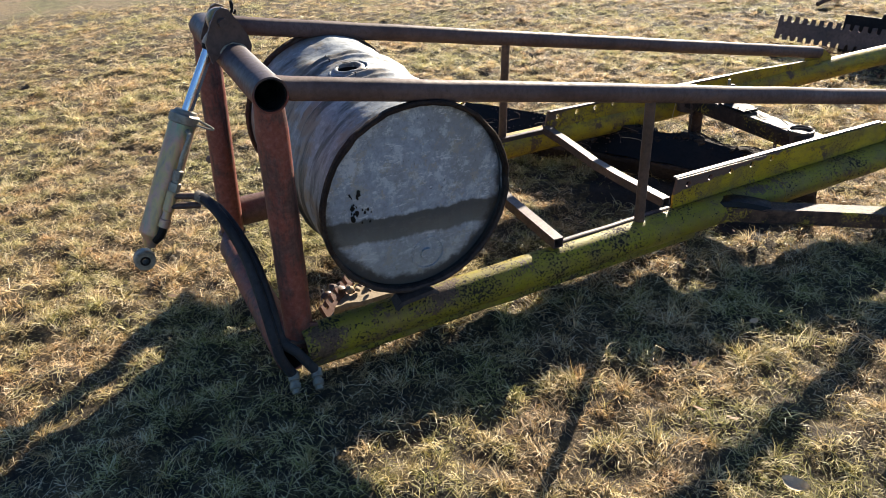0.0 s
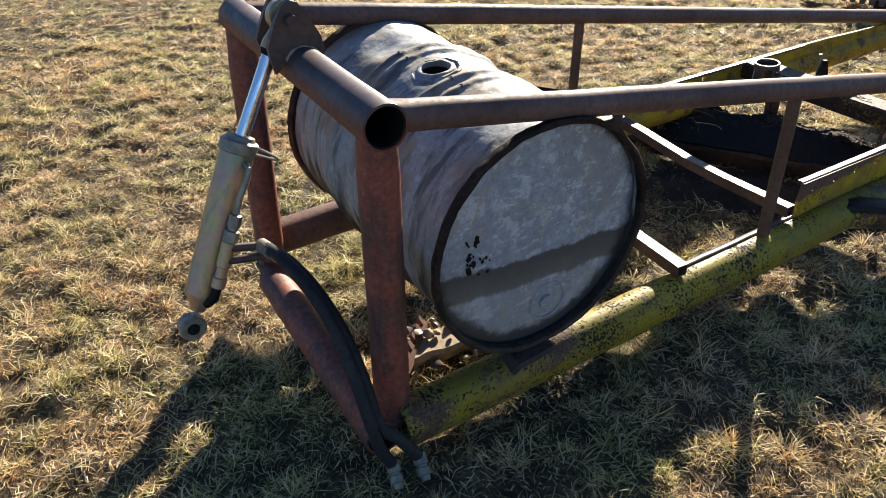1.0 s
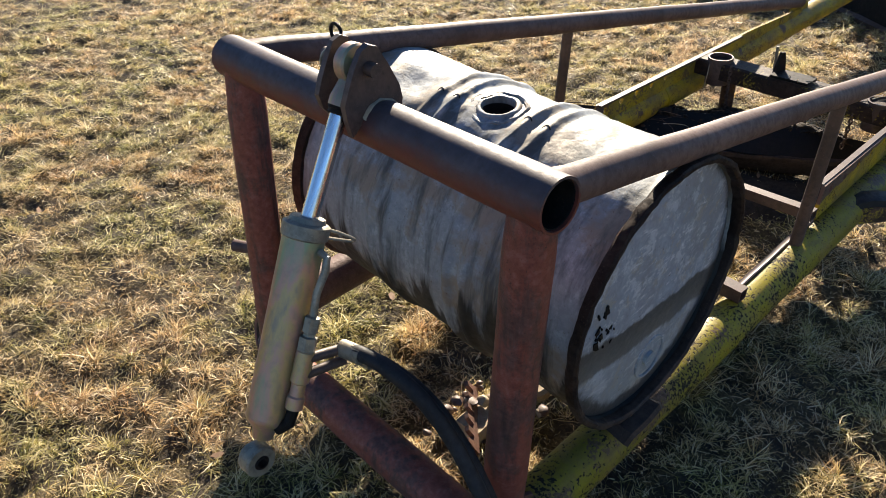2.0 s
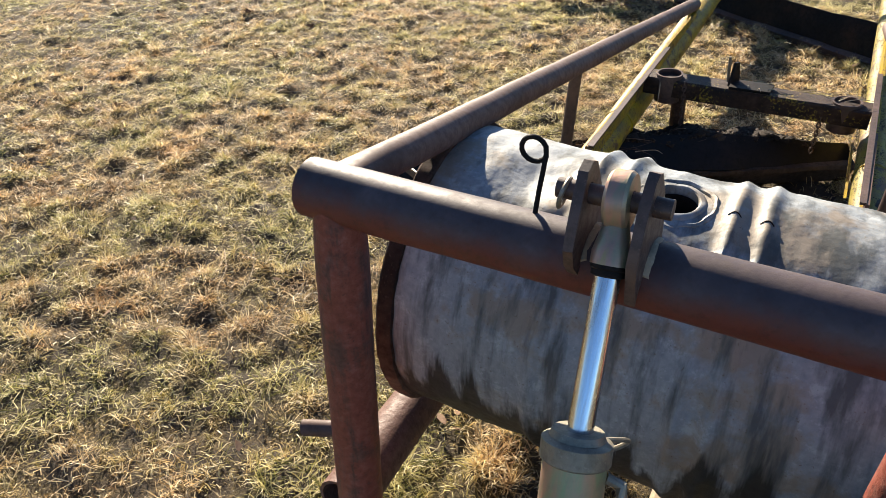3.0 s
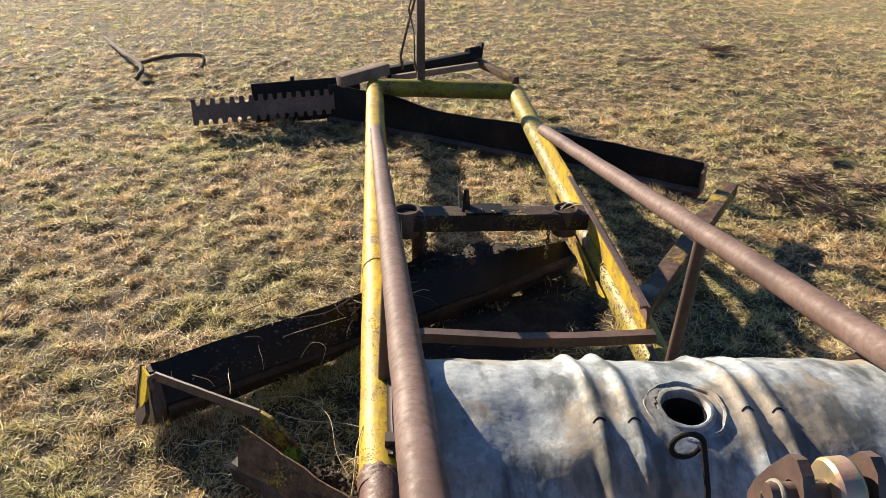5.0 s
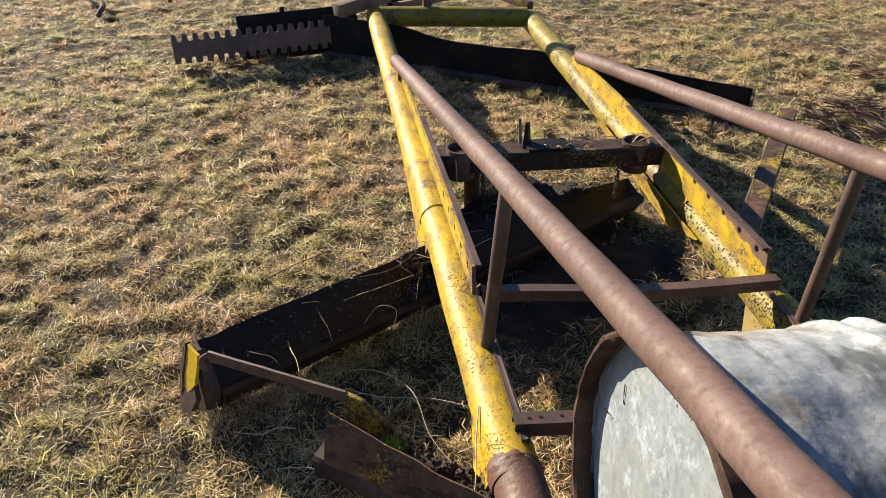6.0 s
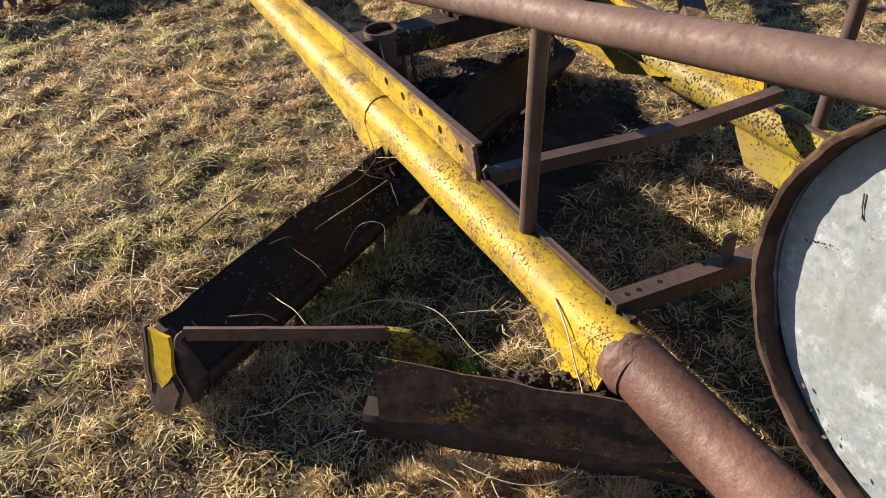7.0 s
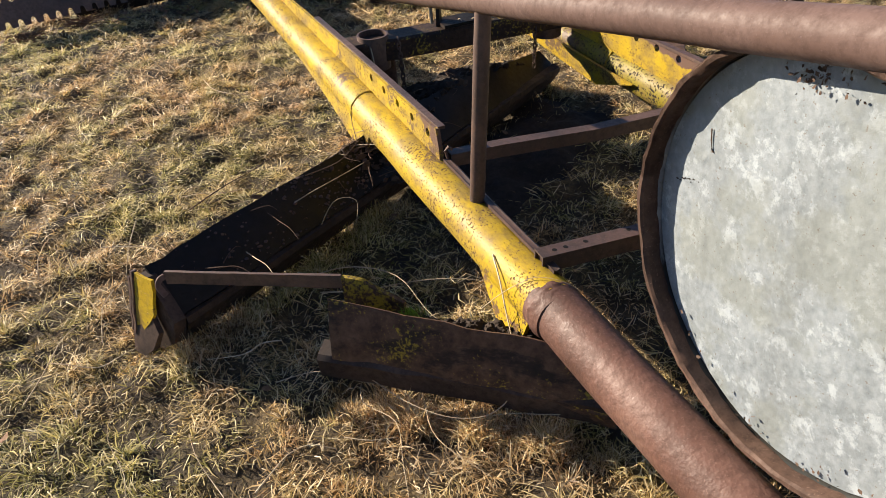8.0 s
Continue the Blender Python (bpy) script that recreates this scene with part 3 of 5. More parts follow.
for line, sx, y0, rise, r in ((LEFT, 1, 1.432, 0.128, R_LEFT), (RIGHT, -1, 1.425, 0.162, R_RIGHT)):
    bm, a, b = perforated(line, sx, y0, 3.2, rise, rise - 0.053)
    flange = part("flange", bm, flange_paint("flange_paint", y0 + 0.07, 1.5 if line is LEFT else 9.0, 0.3 if line is LEFT else 0.268), drag, "perforated yellow steel flange")
    lip = bmesh.new()
    sweep(lip, [a + Vector((sx * 0.012, 0.012, rise)), a.lerp(b, 0.35) + Vector((sx * 0.012, 0, rise - 0.011)), a.lerp(b, 0.62) + Vector((sx * 0.011, 0, rise - 0.021))], [(-0.009, 0.003), (0.009, 0.003), (0.009, -0.005), (-0.009, -0.005)])
    wavy(lip, 0.002, 25)
    part("lip", lip, RUST, flange, "worn bare top edge")
    flat = bmesh.new()
    sweep(flat, between(along(line, 0.9, sx * 0.026, r + 0.002), along(line, y0 - 0.01, sx * 0.03, r - 0.002), 8), [(-0.006, 0.004), (0.0, 0.002), (0.007, 0.004), (0.011, 0.002), (0.011, -0.028), (0.006, -0.03), (0.004, -0.004), (-0.006, -0.005)])
    for v in flat.verts:
        v.co += Vector(noise.noise_vector(v.co * 12)) * 0.0015
    part("edge_angle", flat, RUST, drag)


def square_tube(pts, s=0.018, wall=0.004):
    bm = bmesh.new()
    o = sweep(bm, pts, [(-s, -s), (s, -s), (s, s), (-s, s)], caps=False)
    q = s - wall
    i = sweep(bm, pts, [(-q, -q), (q, -q), (q, q), (-q, q)], caps=False)
    for k0 in (0, -1):
        for k in range(4):
            bm.faces.new((o[k0][k], o[k0][(k + 1) % 4], i[k0][(k + 1) % 4], i[k0][k]))
    return bm


cross = part("cross_tube", square_tube([(-0.463, 0.947, 0.259), (0.398, 0.905, 0.222)]), RUST, drag)
# Flush black discs stand in for the shade in drilled holes.
for x in (-0.43, -0.405, -0.36, -0.26):
    z = 0.259 - 0.043 * (x + 0.463) + 0.018
    part("hole", rod((x, 0.944, z - 0.002), (x, 0.944, z + 0.0005), 0.0048, 12), BLACK, cross)
part("tab", plate([(-0.02, -0.03), (0.02, -0.03), (0.024, 0.025), (-0.012, 0.032)], axes((-0.22, 0.935, 0.293), (1, 0.3, 0), (0, 0, 1)), 0.009), RUST, cross)
part("cross_tube", square_tube([(-0.44, 1.425, 0.262), (-0.3, 1.42, 0.255), (-0.05, 1.395, 0.243), (0.12, 1.388, 0.241), (0.372, 1.385, 0.243)], 0.0165), RUST, drag)
hook = bmesh.new()
sweep(hook, [(-0.445, 1.418, 0.26), (-0.452, 1.416, 0.288), (-0.445, 1.415, 0.299), (-0.436, 1.415, 0.289)], circle(0.004, 8))
part("hook", hook, PIPE, drag)

# ---- lugs and eye rod on the top pipe ----
LUG = [(-0.062, 0.02), (-0.07, 0.045), (-0.06, 0.07), (-0.045, 0.1), (-0.028, 0.127), (-0.012, 0.134), (0.004, 0.127), (0.028, 0.09), (0.048, 0.05), (0.054, 0.026), (0.05, 0.005), (0.042, 0.0), (0.02, 0.02), (-0.02, 0.02), (-0.045, 0.0)]
LONG_LUG = [(-0.06, -0.012), (-0.068, 0.02)] + LUG[1:]
for x, shape in ((-0.028, LUG), (0.046, LONG_LUG)):
    part("lug", wavy(plate(shape, axes(on_top(x) + Vector((0, -0.003, 0.008)), (0, 1, 0), (0, 0, 1)), 0.012, [(-0.016, 0.096, 0.0125)]), 0.0015, 40), RUST, top, "rusted steel lug plate")
    lumps = bmesh.new()
    ty = on_top(x).y
    sweep(lumps, between((x + 0.008, ty - 0.038, 0.9), (x + 0.008, ty + 0.04, 0.9), 12), circle(0.006, 8))
    for v in lumps.verts:
        yy = min(max(v.co.y - ty, -R_TOP), R_TOP)
        v.co.z = TOP_L.z + math.sqrt(max(R_TOP**2 - yy * yy, 0)) + (v.co.z - 0.9) * 0.5
        v.co += Vector(noise.noise_vector(v.co * 70)) * 0.004
    part("weld", lumps, SLAB, top)
eye_rod = bmesh.new()
line = [(-0.099, 0.04, 0.926), (-0.099, 0.052, 0.955), (-0.0995, 0.066, 0.978), (-0.1, 0.074, 0.992)]
for k in range(1, 15):
    a = radians(24 * k)
    line.append((-0.1175 + 0.0175 * math.cos(a), 0.076 + 0.006 * k / 14, 0.994 + 0.0175 * math.sin(a)))
sweep(eye_rod, line, circle(0.0034, 10), up=(0, 1, 0.2))
part("eye_rod", eye_rod, BLACK, top, "bent rod with a ring end")

PIN = Vector((0.014, 0.009, 0.988))
pin = thing("clevis_pin", (0, 0, 0), "rusty clevis pin with a wire ring through the lugs", "pin")
part("shank", rod((-0.06, PIN.y, PIN.z), (0.072, PIN.y, PIN.z), 0.012, 18), RUST, pin)
ring = bmesh.new()
sweep(ring, [(-0.052 + 0.004 * math.sin(a), PIN.y + 0.017 * math.cos(a), PIN.z + 0.017 * math.sin(a) - 0.006) for a in (2 * math.pi * k / 24 for k in range(25))], circle(0.003, 8), caps=False, up=(1, 0, 0))
part("ring", ring, FITTING, pin, "bright wire ring")

# ---- drum ----
drum = thing("steel_drum", (0, 0, 0), "dented weathered steel drum lying across the frame pipes", "drum")
DRUM_Z, DRUM_R, DRUM_X = 0.507, 0.281, 0.424
DRUM_AT = pose(0.0085, 0.4075, 0.523, 0, 1.55, -0.1) @ Matrix.Translation((0, -0.371, -DRUM_Z))
drum.matrix_world = DRUM_AT


def drum_y(x):
    return 0.371 - 0.028 * x


def drum_r(x, a):
    """The skin's radius at x and the angle a, with its hoops and dents."""
    ca, sa = math.cos(a), math.sin(a)
    r = DRUM_R
    shift = 0.008 * noise.noise((ca * 2, sa * 2, 5.0))
    for c in (-0.142, -0.09, 0.092, 0.14):
        d = (x - c - shift) / 0.0125
        r += 0.0115 * math.exp(-d * d) * (0.85 + 0.4 * noise.noise((ca * 3, sa * 3, c * 9)))
    r += 0.007 * noise.noise((x * 5, ca * 1.7, sa * 1.7)) + 0.0035 * noise.noise((x * 17, ca * 5, sa * 5 + 4))
    r += 0.0018 * noise.noise((x * 40, ca * 11, sa * 11))
    # one broad dent at the shoulder
    r -= 0.016 * math.exp(-(((x + 0.24) / 0.06) ** 2 + ((a - 1.75) / 0.22) ** 2))
    edge = min(1.0, (DRUM_X - 0.004 - abs(x)) / 0.03)
    return DRUM_R + (r - DRUM_R) * edge


def drum_body():
    bm = bmesh.new()
    n, xs = 128, np.linspace(-DRUM_X + 0.004, DRUM_X - 0.004, 170)
    rings = []
    for x in xs:
        ring = []
        for k in range(n):
            a = 2 * math.pi * k / n
            r = drum_r(x, a)
            ring.append(bm.verts.new((x, drum_y(x) + r * math.cos(a), DRUM_Z + r * math.sin(a))))
        rings.append(ring)
    for r0, r1 in zip(rings, rings[1:]):
        for k in range(n):
            q = (r0[k].co + r1[(k + 1) % n].co) / 2
            if q.z > DRUM_Z and math.hypot(q.x, q.y - drum_y(0) + 0.036) < 0.0455:
                continue
            bm.faces.new((r0[k], r0[(k + 1) % n], r1[(k + 1) % n], r1[k]))
    return bm


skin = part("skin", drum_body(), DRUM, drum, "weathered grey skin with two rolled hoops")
for sx in (-1, 1):
    head = bmesh.new()
    n, rings = 72, []
    for j in range(1, 15):
        r = (DRUM_R - 0.004) * j / 14
        dish = 0.006 * math.cos(r / DRUM_R * 1.5)
        rings.append([head.verts.new((sx * (DRUM_X - 0.024 + dish) + 0.002 * noise.noise((r * 9 * math.cos(a), r * 9 * math.sin(a), sx)), drum_y(sx * DRUM_X) + r * math.cos(a), DRUM_Z + r * math.sin(a))) for a in (2 * math.pi * k / n for k in range(n))])
    head.faces.new(rings[0])
    for r0, r1 in zip(rings, rings[1:]):
        for k in range(n):
            head.faces.new((r0[k], r0[(k + 1) % n], r1[(k + 1) % n], r1[k]))
    hd = part("head", head, HEAD if sx < 0 else OILY, drum, "pale galvanised drum head" if sx < 0 else "galvanised drum head with an oily stain band")
    if sx < 0:
        for k in range(14):
            f = k / 13 + random.uniform(-0.03, 0.03)
            q = Vector((-0.4015, 0.629 - 0.05 * f, 0.527 + 0.018 * f + random.uniform(-0.003, 0.003)))
            part("dent", rod(q, q - Vector((0.002, 0, 0)), random.uniform(0.0005, 0.0012), 8), RIM, hd, "small dark pit in a scratched line")
    rim = bmesh.new()
    rr = DRUM_R + 0.004
    line = [(sx * (DRUM_X - 0.004), drum_y(sx * DRUM_X) + rr * math.cos(a), DRUM_Z + rr * math.sin(a)) for a in (2 * math.pi * k / 128 for k in range(201))]
    low, high = (-0.011, 0.011) if sx < 0 else (-0.008, 0.007)
    prof = [(-0.007, low), (-0.004, low - 0.005), (0.004, low - 0.005), (0.007, low), (0.007, high), (0.003, high + 0.004), (-0.003, high + 0.004), (-0.007, high)]
    sweep(rim, line, prof, caps=False, up=(sx, 0, 0))
    for v in rim.verts:
        v.co += Vector(noise.noise_vector(v.co * 30)) * 0.0025 + Vector(noise.noise_vector(v.co * 95)) * 0.0016
    part("rim", rim, OLDRIM if sx < 0 else RIM, drum, "rusted drum rim" if sx < 0 else "blackened drum rim")
    if sx > 0:
        boss = bmesh.new()
        c = Vector((DRUM_X - 0.016, drum_y(0.44) + 0.03, DRUM_Z - 0.185))
        sweep(boss, [c + Vector((-0.004, 0.05 * math.cos(a), 0.05 * math.sin(a))) for a in (2 * math.pi * k / 40 for k in range(41))], circle(0.0035, 8), caps=False, up=(1, 0, 0))
        bung = part("bung", boss, OILY, hd, "pressed bung ring")
        part("plug", wavy(rod(c + Vector((-0.008, -0.005, 0)), c + Vector((0.003, -0.005, 0)), 0.018, 16), 0.002, 40), OILY, hd)
        drips = random.Random(21)
        for k in range(19):
            py, pz = (drips.uniform(0.155, 0.185), drips.uniform(0.535, 0.575)) if k < 5 else (drips.uniform(0.16, 0.225), drips.uniform(0.47, 0.535))
            q, r = Vector((DRUM_X - 0.0205, py, pz)), drips.choice((0.0015, 0.002, 0.003, 0.006))
            bm = rod(q, q + Vector((0.003, 0, 0)), r, 10)
            for v in bm.verts:
                v.co.z = pz + (v.co.z - pz) * drips.choice((1.2, 1.5, 2.0))
            part("drip", wavy(bm, r * 0.9, 150), BLACK, hd, "black tar spot")

collar_at = Vector((0.0, drum_y(0) - 0.036, DRUM_Z + DRUM_R - 0.0085))
tilted = Matrix.Translation(collar_at) @ Matrix.Rotation(radians(7.5), 4, "X") @ Matrix.Translation(-collar_at)
col = bmesh.new()
pr = [(0.052, -0.012), (0.05, 0.001), (0.047, 0.006), (0.043, 0.0085), (0.038, 0.0085), (0.0355, 0.006), (0.0345, 0.0), (0.034, -0.03)]
rings = []
for k in range(48):
    a = 2 * math.pi * k / 48
    rings.append([col.verts.new(collar_at + Vector((r * math.cos(a), r * math.sin(a), h + 0.002 * noise.noise((a * 2, r * 30, 2))))) for r, h in pr])
for k in range(48):
    for j in range(len(pr) - 1):
        r0, r1 = rings[k], rings[(k + 1) % 48]
        col.faces.new((r0[j], r1[j], r1[j + 1], r0[j + 1]))
bmesh.ops.transform(col, matrix=tilted, verts=col.verts)
collar = part("bung_collar", col, DRUM, drum, "open threaded filler collar")
# Black sleeve and disc paint the darkness inside the opening.
part("sleeve", pipe(collar_at + Vector((0, 0, -0.05)), collar_at + Vector((0, 0, -0.002)), 0.0338, 0.002, 32, 3), BLACK, collar, "black sleeve for the shade in the filler hole")
part("inner_floor", rod(collar_at + Vector((0, 0, -0.056)), collar_at + Vector((0, 0, -0.05)), 0.0338, 24), BLACK, collar, "black disc for the unlit inside of the drum")
flangering = bmesh.new()
sweep(flangering, [collar_at + Vector((0.062 * math.cos(a), 0.058 * math.sin(a), 0.004 - 0.006 * abs(math.sin(a)))) for a in (2 * math.pi * k / 48 for k in range(49))], circle(0.006, 8), caps=False)
bmesh.ops.transform(flangering, matrix=tilted, verts=flangering.verts)
for v in flangering.verts:
    v.co += Vector(noise.noise_vector(v.co * 50)) * 0.004
part("seam", flangering, DRUM, collar, "cracked sealant ring")
for c, turn in ((-0.142, 1.79), (-0.09, 1.8), (0.092, 1.73), (0.14, 1.735)):
    nick = bmesh.new()
    line = []
    for k in range(-4, 5):
        x, ang = c + 0.0024 * k, turn + 0.0012 * k * k
        r = drum_r(x, ang) + 0.0002
        line.append((x, drum_y(x) + r * math.cos(ang), DRUM_Z + r * math.sin(ang)))
    sweep(nick, line, circle(0.0012, 6))
    part("crack", nick, BLACK, skin)

def rim_debris():
    """Leaf scraps and dirt caught in the recess of the lit drum head."""
    g = np.random.default_rng(9)
    bm = bmesh.new()
    for k in range(150):
        a = math.radians(g.choice([g.uniform(68, 100), g.uniform(76, 84), g.uniform(200, 330), g.uniform(140, 152)]))
        r = DRUM_R - 0.012 - abs(g.normal(0, 0.009)) - (0.03 * g.random() if 1.2 < a < 1.7 else 0)
        c = Vector((-DRUM_X + 0.02 - g.uniform(0, 0.012), drum_y(-DRUM_X) + r * math.cos(a), DRUM_Z + r * math.sin(a)))
        n, m = g.uniform(0.0015, 0.0045), Euler(g.uniform(0, 6.28, 3)).to_matrix()
        bm.faces.new([bm.verts.new(c + m @ Vector(p) * n) for p in ((-1, 0, 0.2), (-0.2, -0.6, 0), (0.9, -0.2, 0.3), (0.6, 0.5, 0), (-0.3, 0.5, 0.1))])
    tagged(part("rim_litter", bm, BARK, at=DRUM_AT), "brown leaf scraps caught in the drum rim", "leaves", kind="stuff")
    st = bmesh.new()
    sweep(st, [(-0.4042, 0.5725, 0.628), (-0.4044, 0.57, 0.612), (-0.4044, 0.566, 0.6), (-0.4042, 0.563, 0.597)], circle(0.001, 6))
    tagged(part("twig", st, BARK, at=DRUM_AT), "thin dry twig stuck on the drum head", "twig", "twigs on the drum head")


rim_debris()

# ---- blades and outriggers ----
A0, A1 = Vector((-1.178, 1.432, 0.01)), Vector((0.3, 2.31, 0.005))
blade = bmesh.new()
sweep(blade, between(A0, A1, 40), [(0.0, 0.178), (0.006, 0.184), (0.05, 0.125), (0.086, 0.075), (0.05, 0.02), (0.03, -0.01), (0.02, -0.01), (0.04, 0.025), (0.072, 0.074), (0.042, 0.112)])
ua = (A1 - A0).normalized()
for v in blade.verts:
    v.co.z *= 1 - 1.3 * max((v.co - A0).dot(ua) / (A1 - A0).length - 0.7, 0.0)
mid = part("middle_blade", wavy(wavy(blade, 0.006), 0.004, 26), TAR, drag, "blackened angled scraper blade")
sa = ua.cross(Vector((0, 0, 1)))
lean = Vector((ua.x * 0.27, ua.y * 0.27, 1))
end = part("end_plate", plate([(0.0, 0.186), (0.03, 0.184), (0.06, 0.186), (0.066, 0.16), (0.062, 0.13), (0.064, 0.105), (0.048, 0.08), (0.022, 0.052), (0.004, 0.036), (-0.002, 0.06)], axes(A0 - ua * 0.07, sa, lean), 0.008), ENDYELLOW, mid, "chipped yellow end plate")
for off, top_z, low_z in ((-0.007, 0.18, 0.034), (-0.0165, 0.165, 0.04)):
    edge = bmesh.new()
    sweep(edge, [A0 - ua * 0.07 + sa * (off + 0.002 * math.sin(k * 1.9)) + lean * (low_z + (top_z - low_z) * k / 6) for k in range(7)], [(-0.0035, -0.007), (0.0035, -0.007), (0.0035, 0.007), (-0.0035, 0.007)], up=ua)
    part("edge_strip", wavy(edge, 0.002, 40), RUST, end, "rusted laminated edge")
part("end_cap", wavy(plate([(0.0, 0.172), (0.03, 0.17), (0.07, 0.12), (0.1, 0.08), (0.085, 0.02), (0.04, -0.012), (-0.01, -0.012), (-0.006, 0.08)], axes(A0 - ua * 0.022, sa, (ua.x * 0.12, ua.y * 0.12, 1)), 0.03), 0.006, 20), RIM, mid, "rusted end of the blade")
part("end_foot", wavy(plate([(-0.006, 0.06), (0.02, 0.07), (0.05, 0.1), (0.075, 0.06), (0.055, 0.015), (0.02, -0.014), (-0.02, -0.014), (-0.012, 0.03)], axes(A0 - ua * 0.066, sa, lean), 0.014), 0.004, 25), RIM, mid, "rusted foot under the end plate")
toe = bmesh.new()
sweep(toe, between(A0 + ua * 0.01, A1, 20), [(0.066, 0.072), (0.092, 0.066), (0.094, 0.05), (0.05, -0.02), (0.02, -0.02)])
part("cutting_edge", wavy(toe, 0.007, 14), RIM, mid)

C0, C1 = Vector((-0.82, 4.5, 0.0)), Vector((1.2, 3.06, 0.0))
blade = bmesh.new()
sweep(blade, between(C0, C1, 50), [(-0.012, 0.235), (0.0, 0.238), (0.03, 0.12), (0.026, 0.03), (0.03, -0.02), (0.012, -0.02), (0.012, 0.03), (0.016, 0.12)])
for v in blade.verts:
    f = (v.co - C0).dot((C1 - C0).normalized()) / (C1 - C0).length
    v.co.z *= 1.0 - 0.12 * math.sin(math.pi * min(max((f - 0.2) / 0.35, 0), 1)) - 0.36 * max(f - 0.1, 0) + 0.03 * noise.noise((f * 14, 0, 0))
rear = part("rear_blade", wavy(blade, 0.006), BLACK, drag, "blackened rear scraper blade")
uc = (C1 - C0).normalized()
part("end_plate", plate([(-0.03, 0.0), (0.05, 0.0), (0.05, 0.12), (-0.03, 0.15)], axes(C1 + uc * 0.006, uc.cross(Vector((0, 0, 1))), (0, 0, 1)), 0.012), RUST, rear)
ru = bmesh.new()
sweep(ru, between(C0 + uc * 0.02, C1, 20), [(0.03, 0.03), (0.06, 0.015), (0.05, -0.02), (0.02, -0.02)])
part("cutting_edge", wavy(ru, 0.008), RUST, rear)

# trough-shaped front blade with earth in it
B0, B1 = Vector((-0.832, 1.118, 0)), Vector((-0.4, 0.743, 0))
ub = (B1 - B0).normalized()
sb = ub.cross(Vector((0, 0, 1)))
front = bmesh.new()
sweep(front, between(B0 + sb * 0.03, B1 + sb * 0.035, 14), [(-0.01, 0.172), (-0.004, 0.175), (0.014, 0.12), (0.024, 0.07), (0.014, 0.02), (0.008, 0.02), (0.016, 0.07), (0.006, 0.12)])
for v in front.verts:
    f = (v.co - B0).dot(ub) / (B1 - B0).length
    v.co.z *= 1.17 - 0.12 * min(max(f / 0.76, 0), 1) - 1.5 * min(max(f - 0.76, 0), 0.24)
fb = part("front_blade", wavy(front, 0.007, 11), DULL, drag, "rusted trough blade with traces of yellow")
back_plate = bmesh.new()
sweep(back_plate, between(B0 - sb * 0.04 + ub * 0.0, B0 - sb * 0.045 + ub * 0.13, 6), [(-0.005, 0.216), (0.005, 0.216), (0.005, 0.05), (-0.005, 0.05)])
for v in back_plate.verts:
    f = (v.co - B0).dot(ub) / 0.13
    if v.co.z > 0.1:
        v.co.z -= 0.07 * max(f - 0.3, 0)
part("back_plate", wavy(back_plate, 0.003), OLDYELLOW, fb)
toe = bmesh.new()
sweep(toe, between(B0 + sb * 0.05 - ub * 0.035, B1 + sb * 0.05, 10), [(-0.034, 0.088), (0.002, 0.08), (0.01, 0.07), (0.002, 0.02), (-0.03, 0.02)])
part("cutting_edge", wavy(toe, 0.006, 12), RIM, fb)
earth = bmesh.new()
rows = []
for i in range(60):
    row = []
    for j in range(16):
        p = B0.lerp(B1, 0.19 + 0.57 * i / 59) + sb * (-0.052 + 0.076 * j / 15)
        row.append(earth.verts.new((p.x, p.y, 0.138 + 0.022 * noise.noise(p * 14) + 0.012 * noise.noise(p * 55) + 0.008 * noise.noise(p * 130))))
    rows.append(row)
for r0, r1 in zip(rows, rows[1:]):
    for j in range(15):
        earth.faces.new((r0[j], r0[j + 1], r1[j + 1], r1[j]))
for k in range(500):
    p = B0.lerp(B1, random.uniform(0.2, 0.74)) + sb * random.uniform(-0.05, 0.02)
    h = 0.138 + 0.022 * noise.noise(p * 14) + 0.012 * noise.noise(p * 55)
    bmesh.ops.create_icosphere(earth, subdivisions=1, radius=random.uniform(0.0015, 0.004), matrix=Matrix.Translation(p + Vector((0, 0, h))))
part("earth", wavy(earth, 0.003, 120), SOIL, fb, "dark crumbly earth")
moss = bmesh.new()
for k in range(260):
    p = B0.lerp(B1, 0.28) + Vector((random.gauss(0, 0.016), random.gauss(0, 0.012), 0.168 + random.uniform(-0.012, 0.008)))
    q = p + Vector((random.gauss(0, 0.006), random.gauss(0, 0.006), random.uniform(0.006, 0.016)))
    vs = [moss.verts.new(p + Vector((-0.001, 0, 0))), moss.verts.new(p + Vector((0.001, 0.0005, 0))), moss.verts.new(q)]
    moss.faces.new(vs)
part("moss", moss, MOSS, fb, "bright green moss tuft")
tie = bmesh.new()
sweep(tie, between((-1.136, 1.345, 0.209), (-0.806, 1.148, 0.208), 12), [(-0.0035, 0.01), (0.0035, 0.01), (0.004, -0.02), (-0.004, -0.02)])
tie_bar = part("tie_bar", wavy(tie, 0.0015, 30), RUST, drag, "thin rusted tie bar")
tag = bmesh.new()
sweep(tag, bezier([(-1.138, 1.347, 0.207), (-1.15, 1.342, 0.204), (-1.158, 1.338, 0.192), (-1.152, 1.334, 0.178), (-1.147, 1.331, 0.168)], 3), [(-0.007, -0.0015), (0.007, -0.0015), (0.007, 0.0015), (-0.007, 0.0015)], up=(0.5, -0.8, 0))
part("bent_tab", wavy(tag, 0.003, 40), PIPE, tie_bar, "torn bent steel tab")

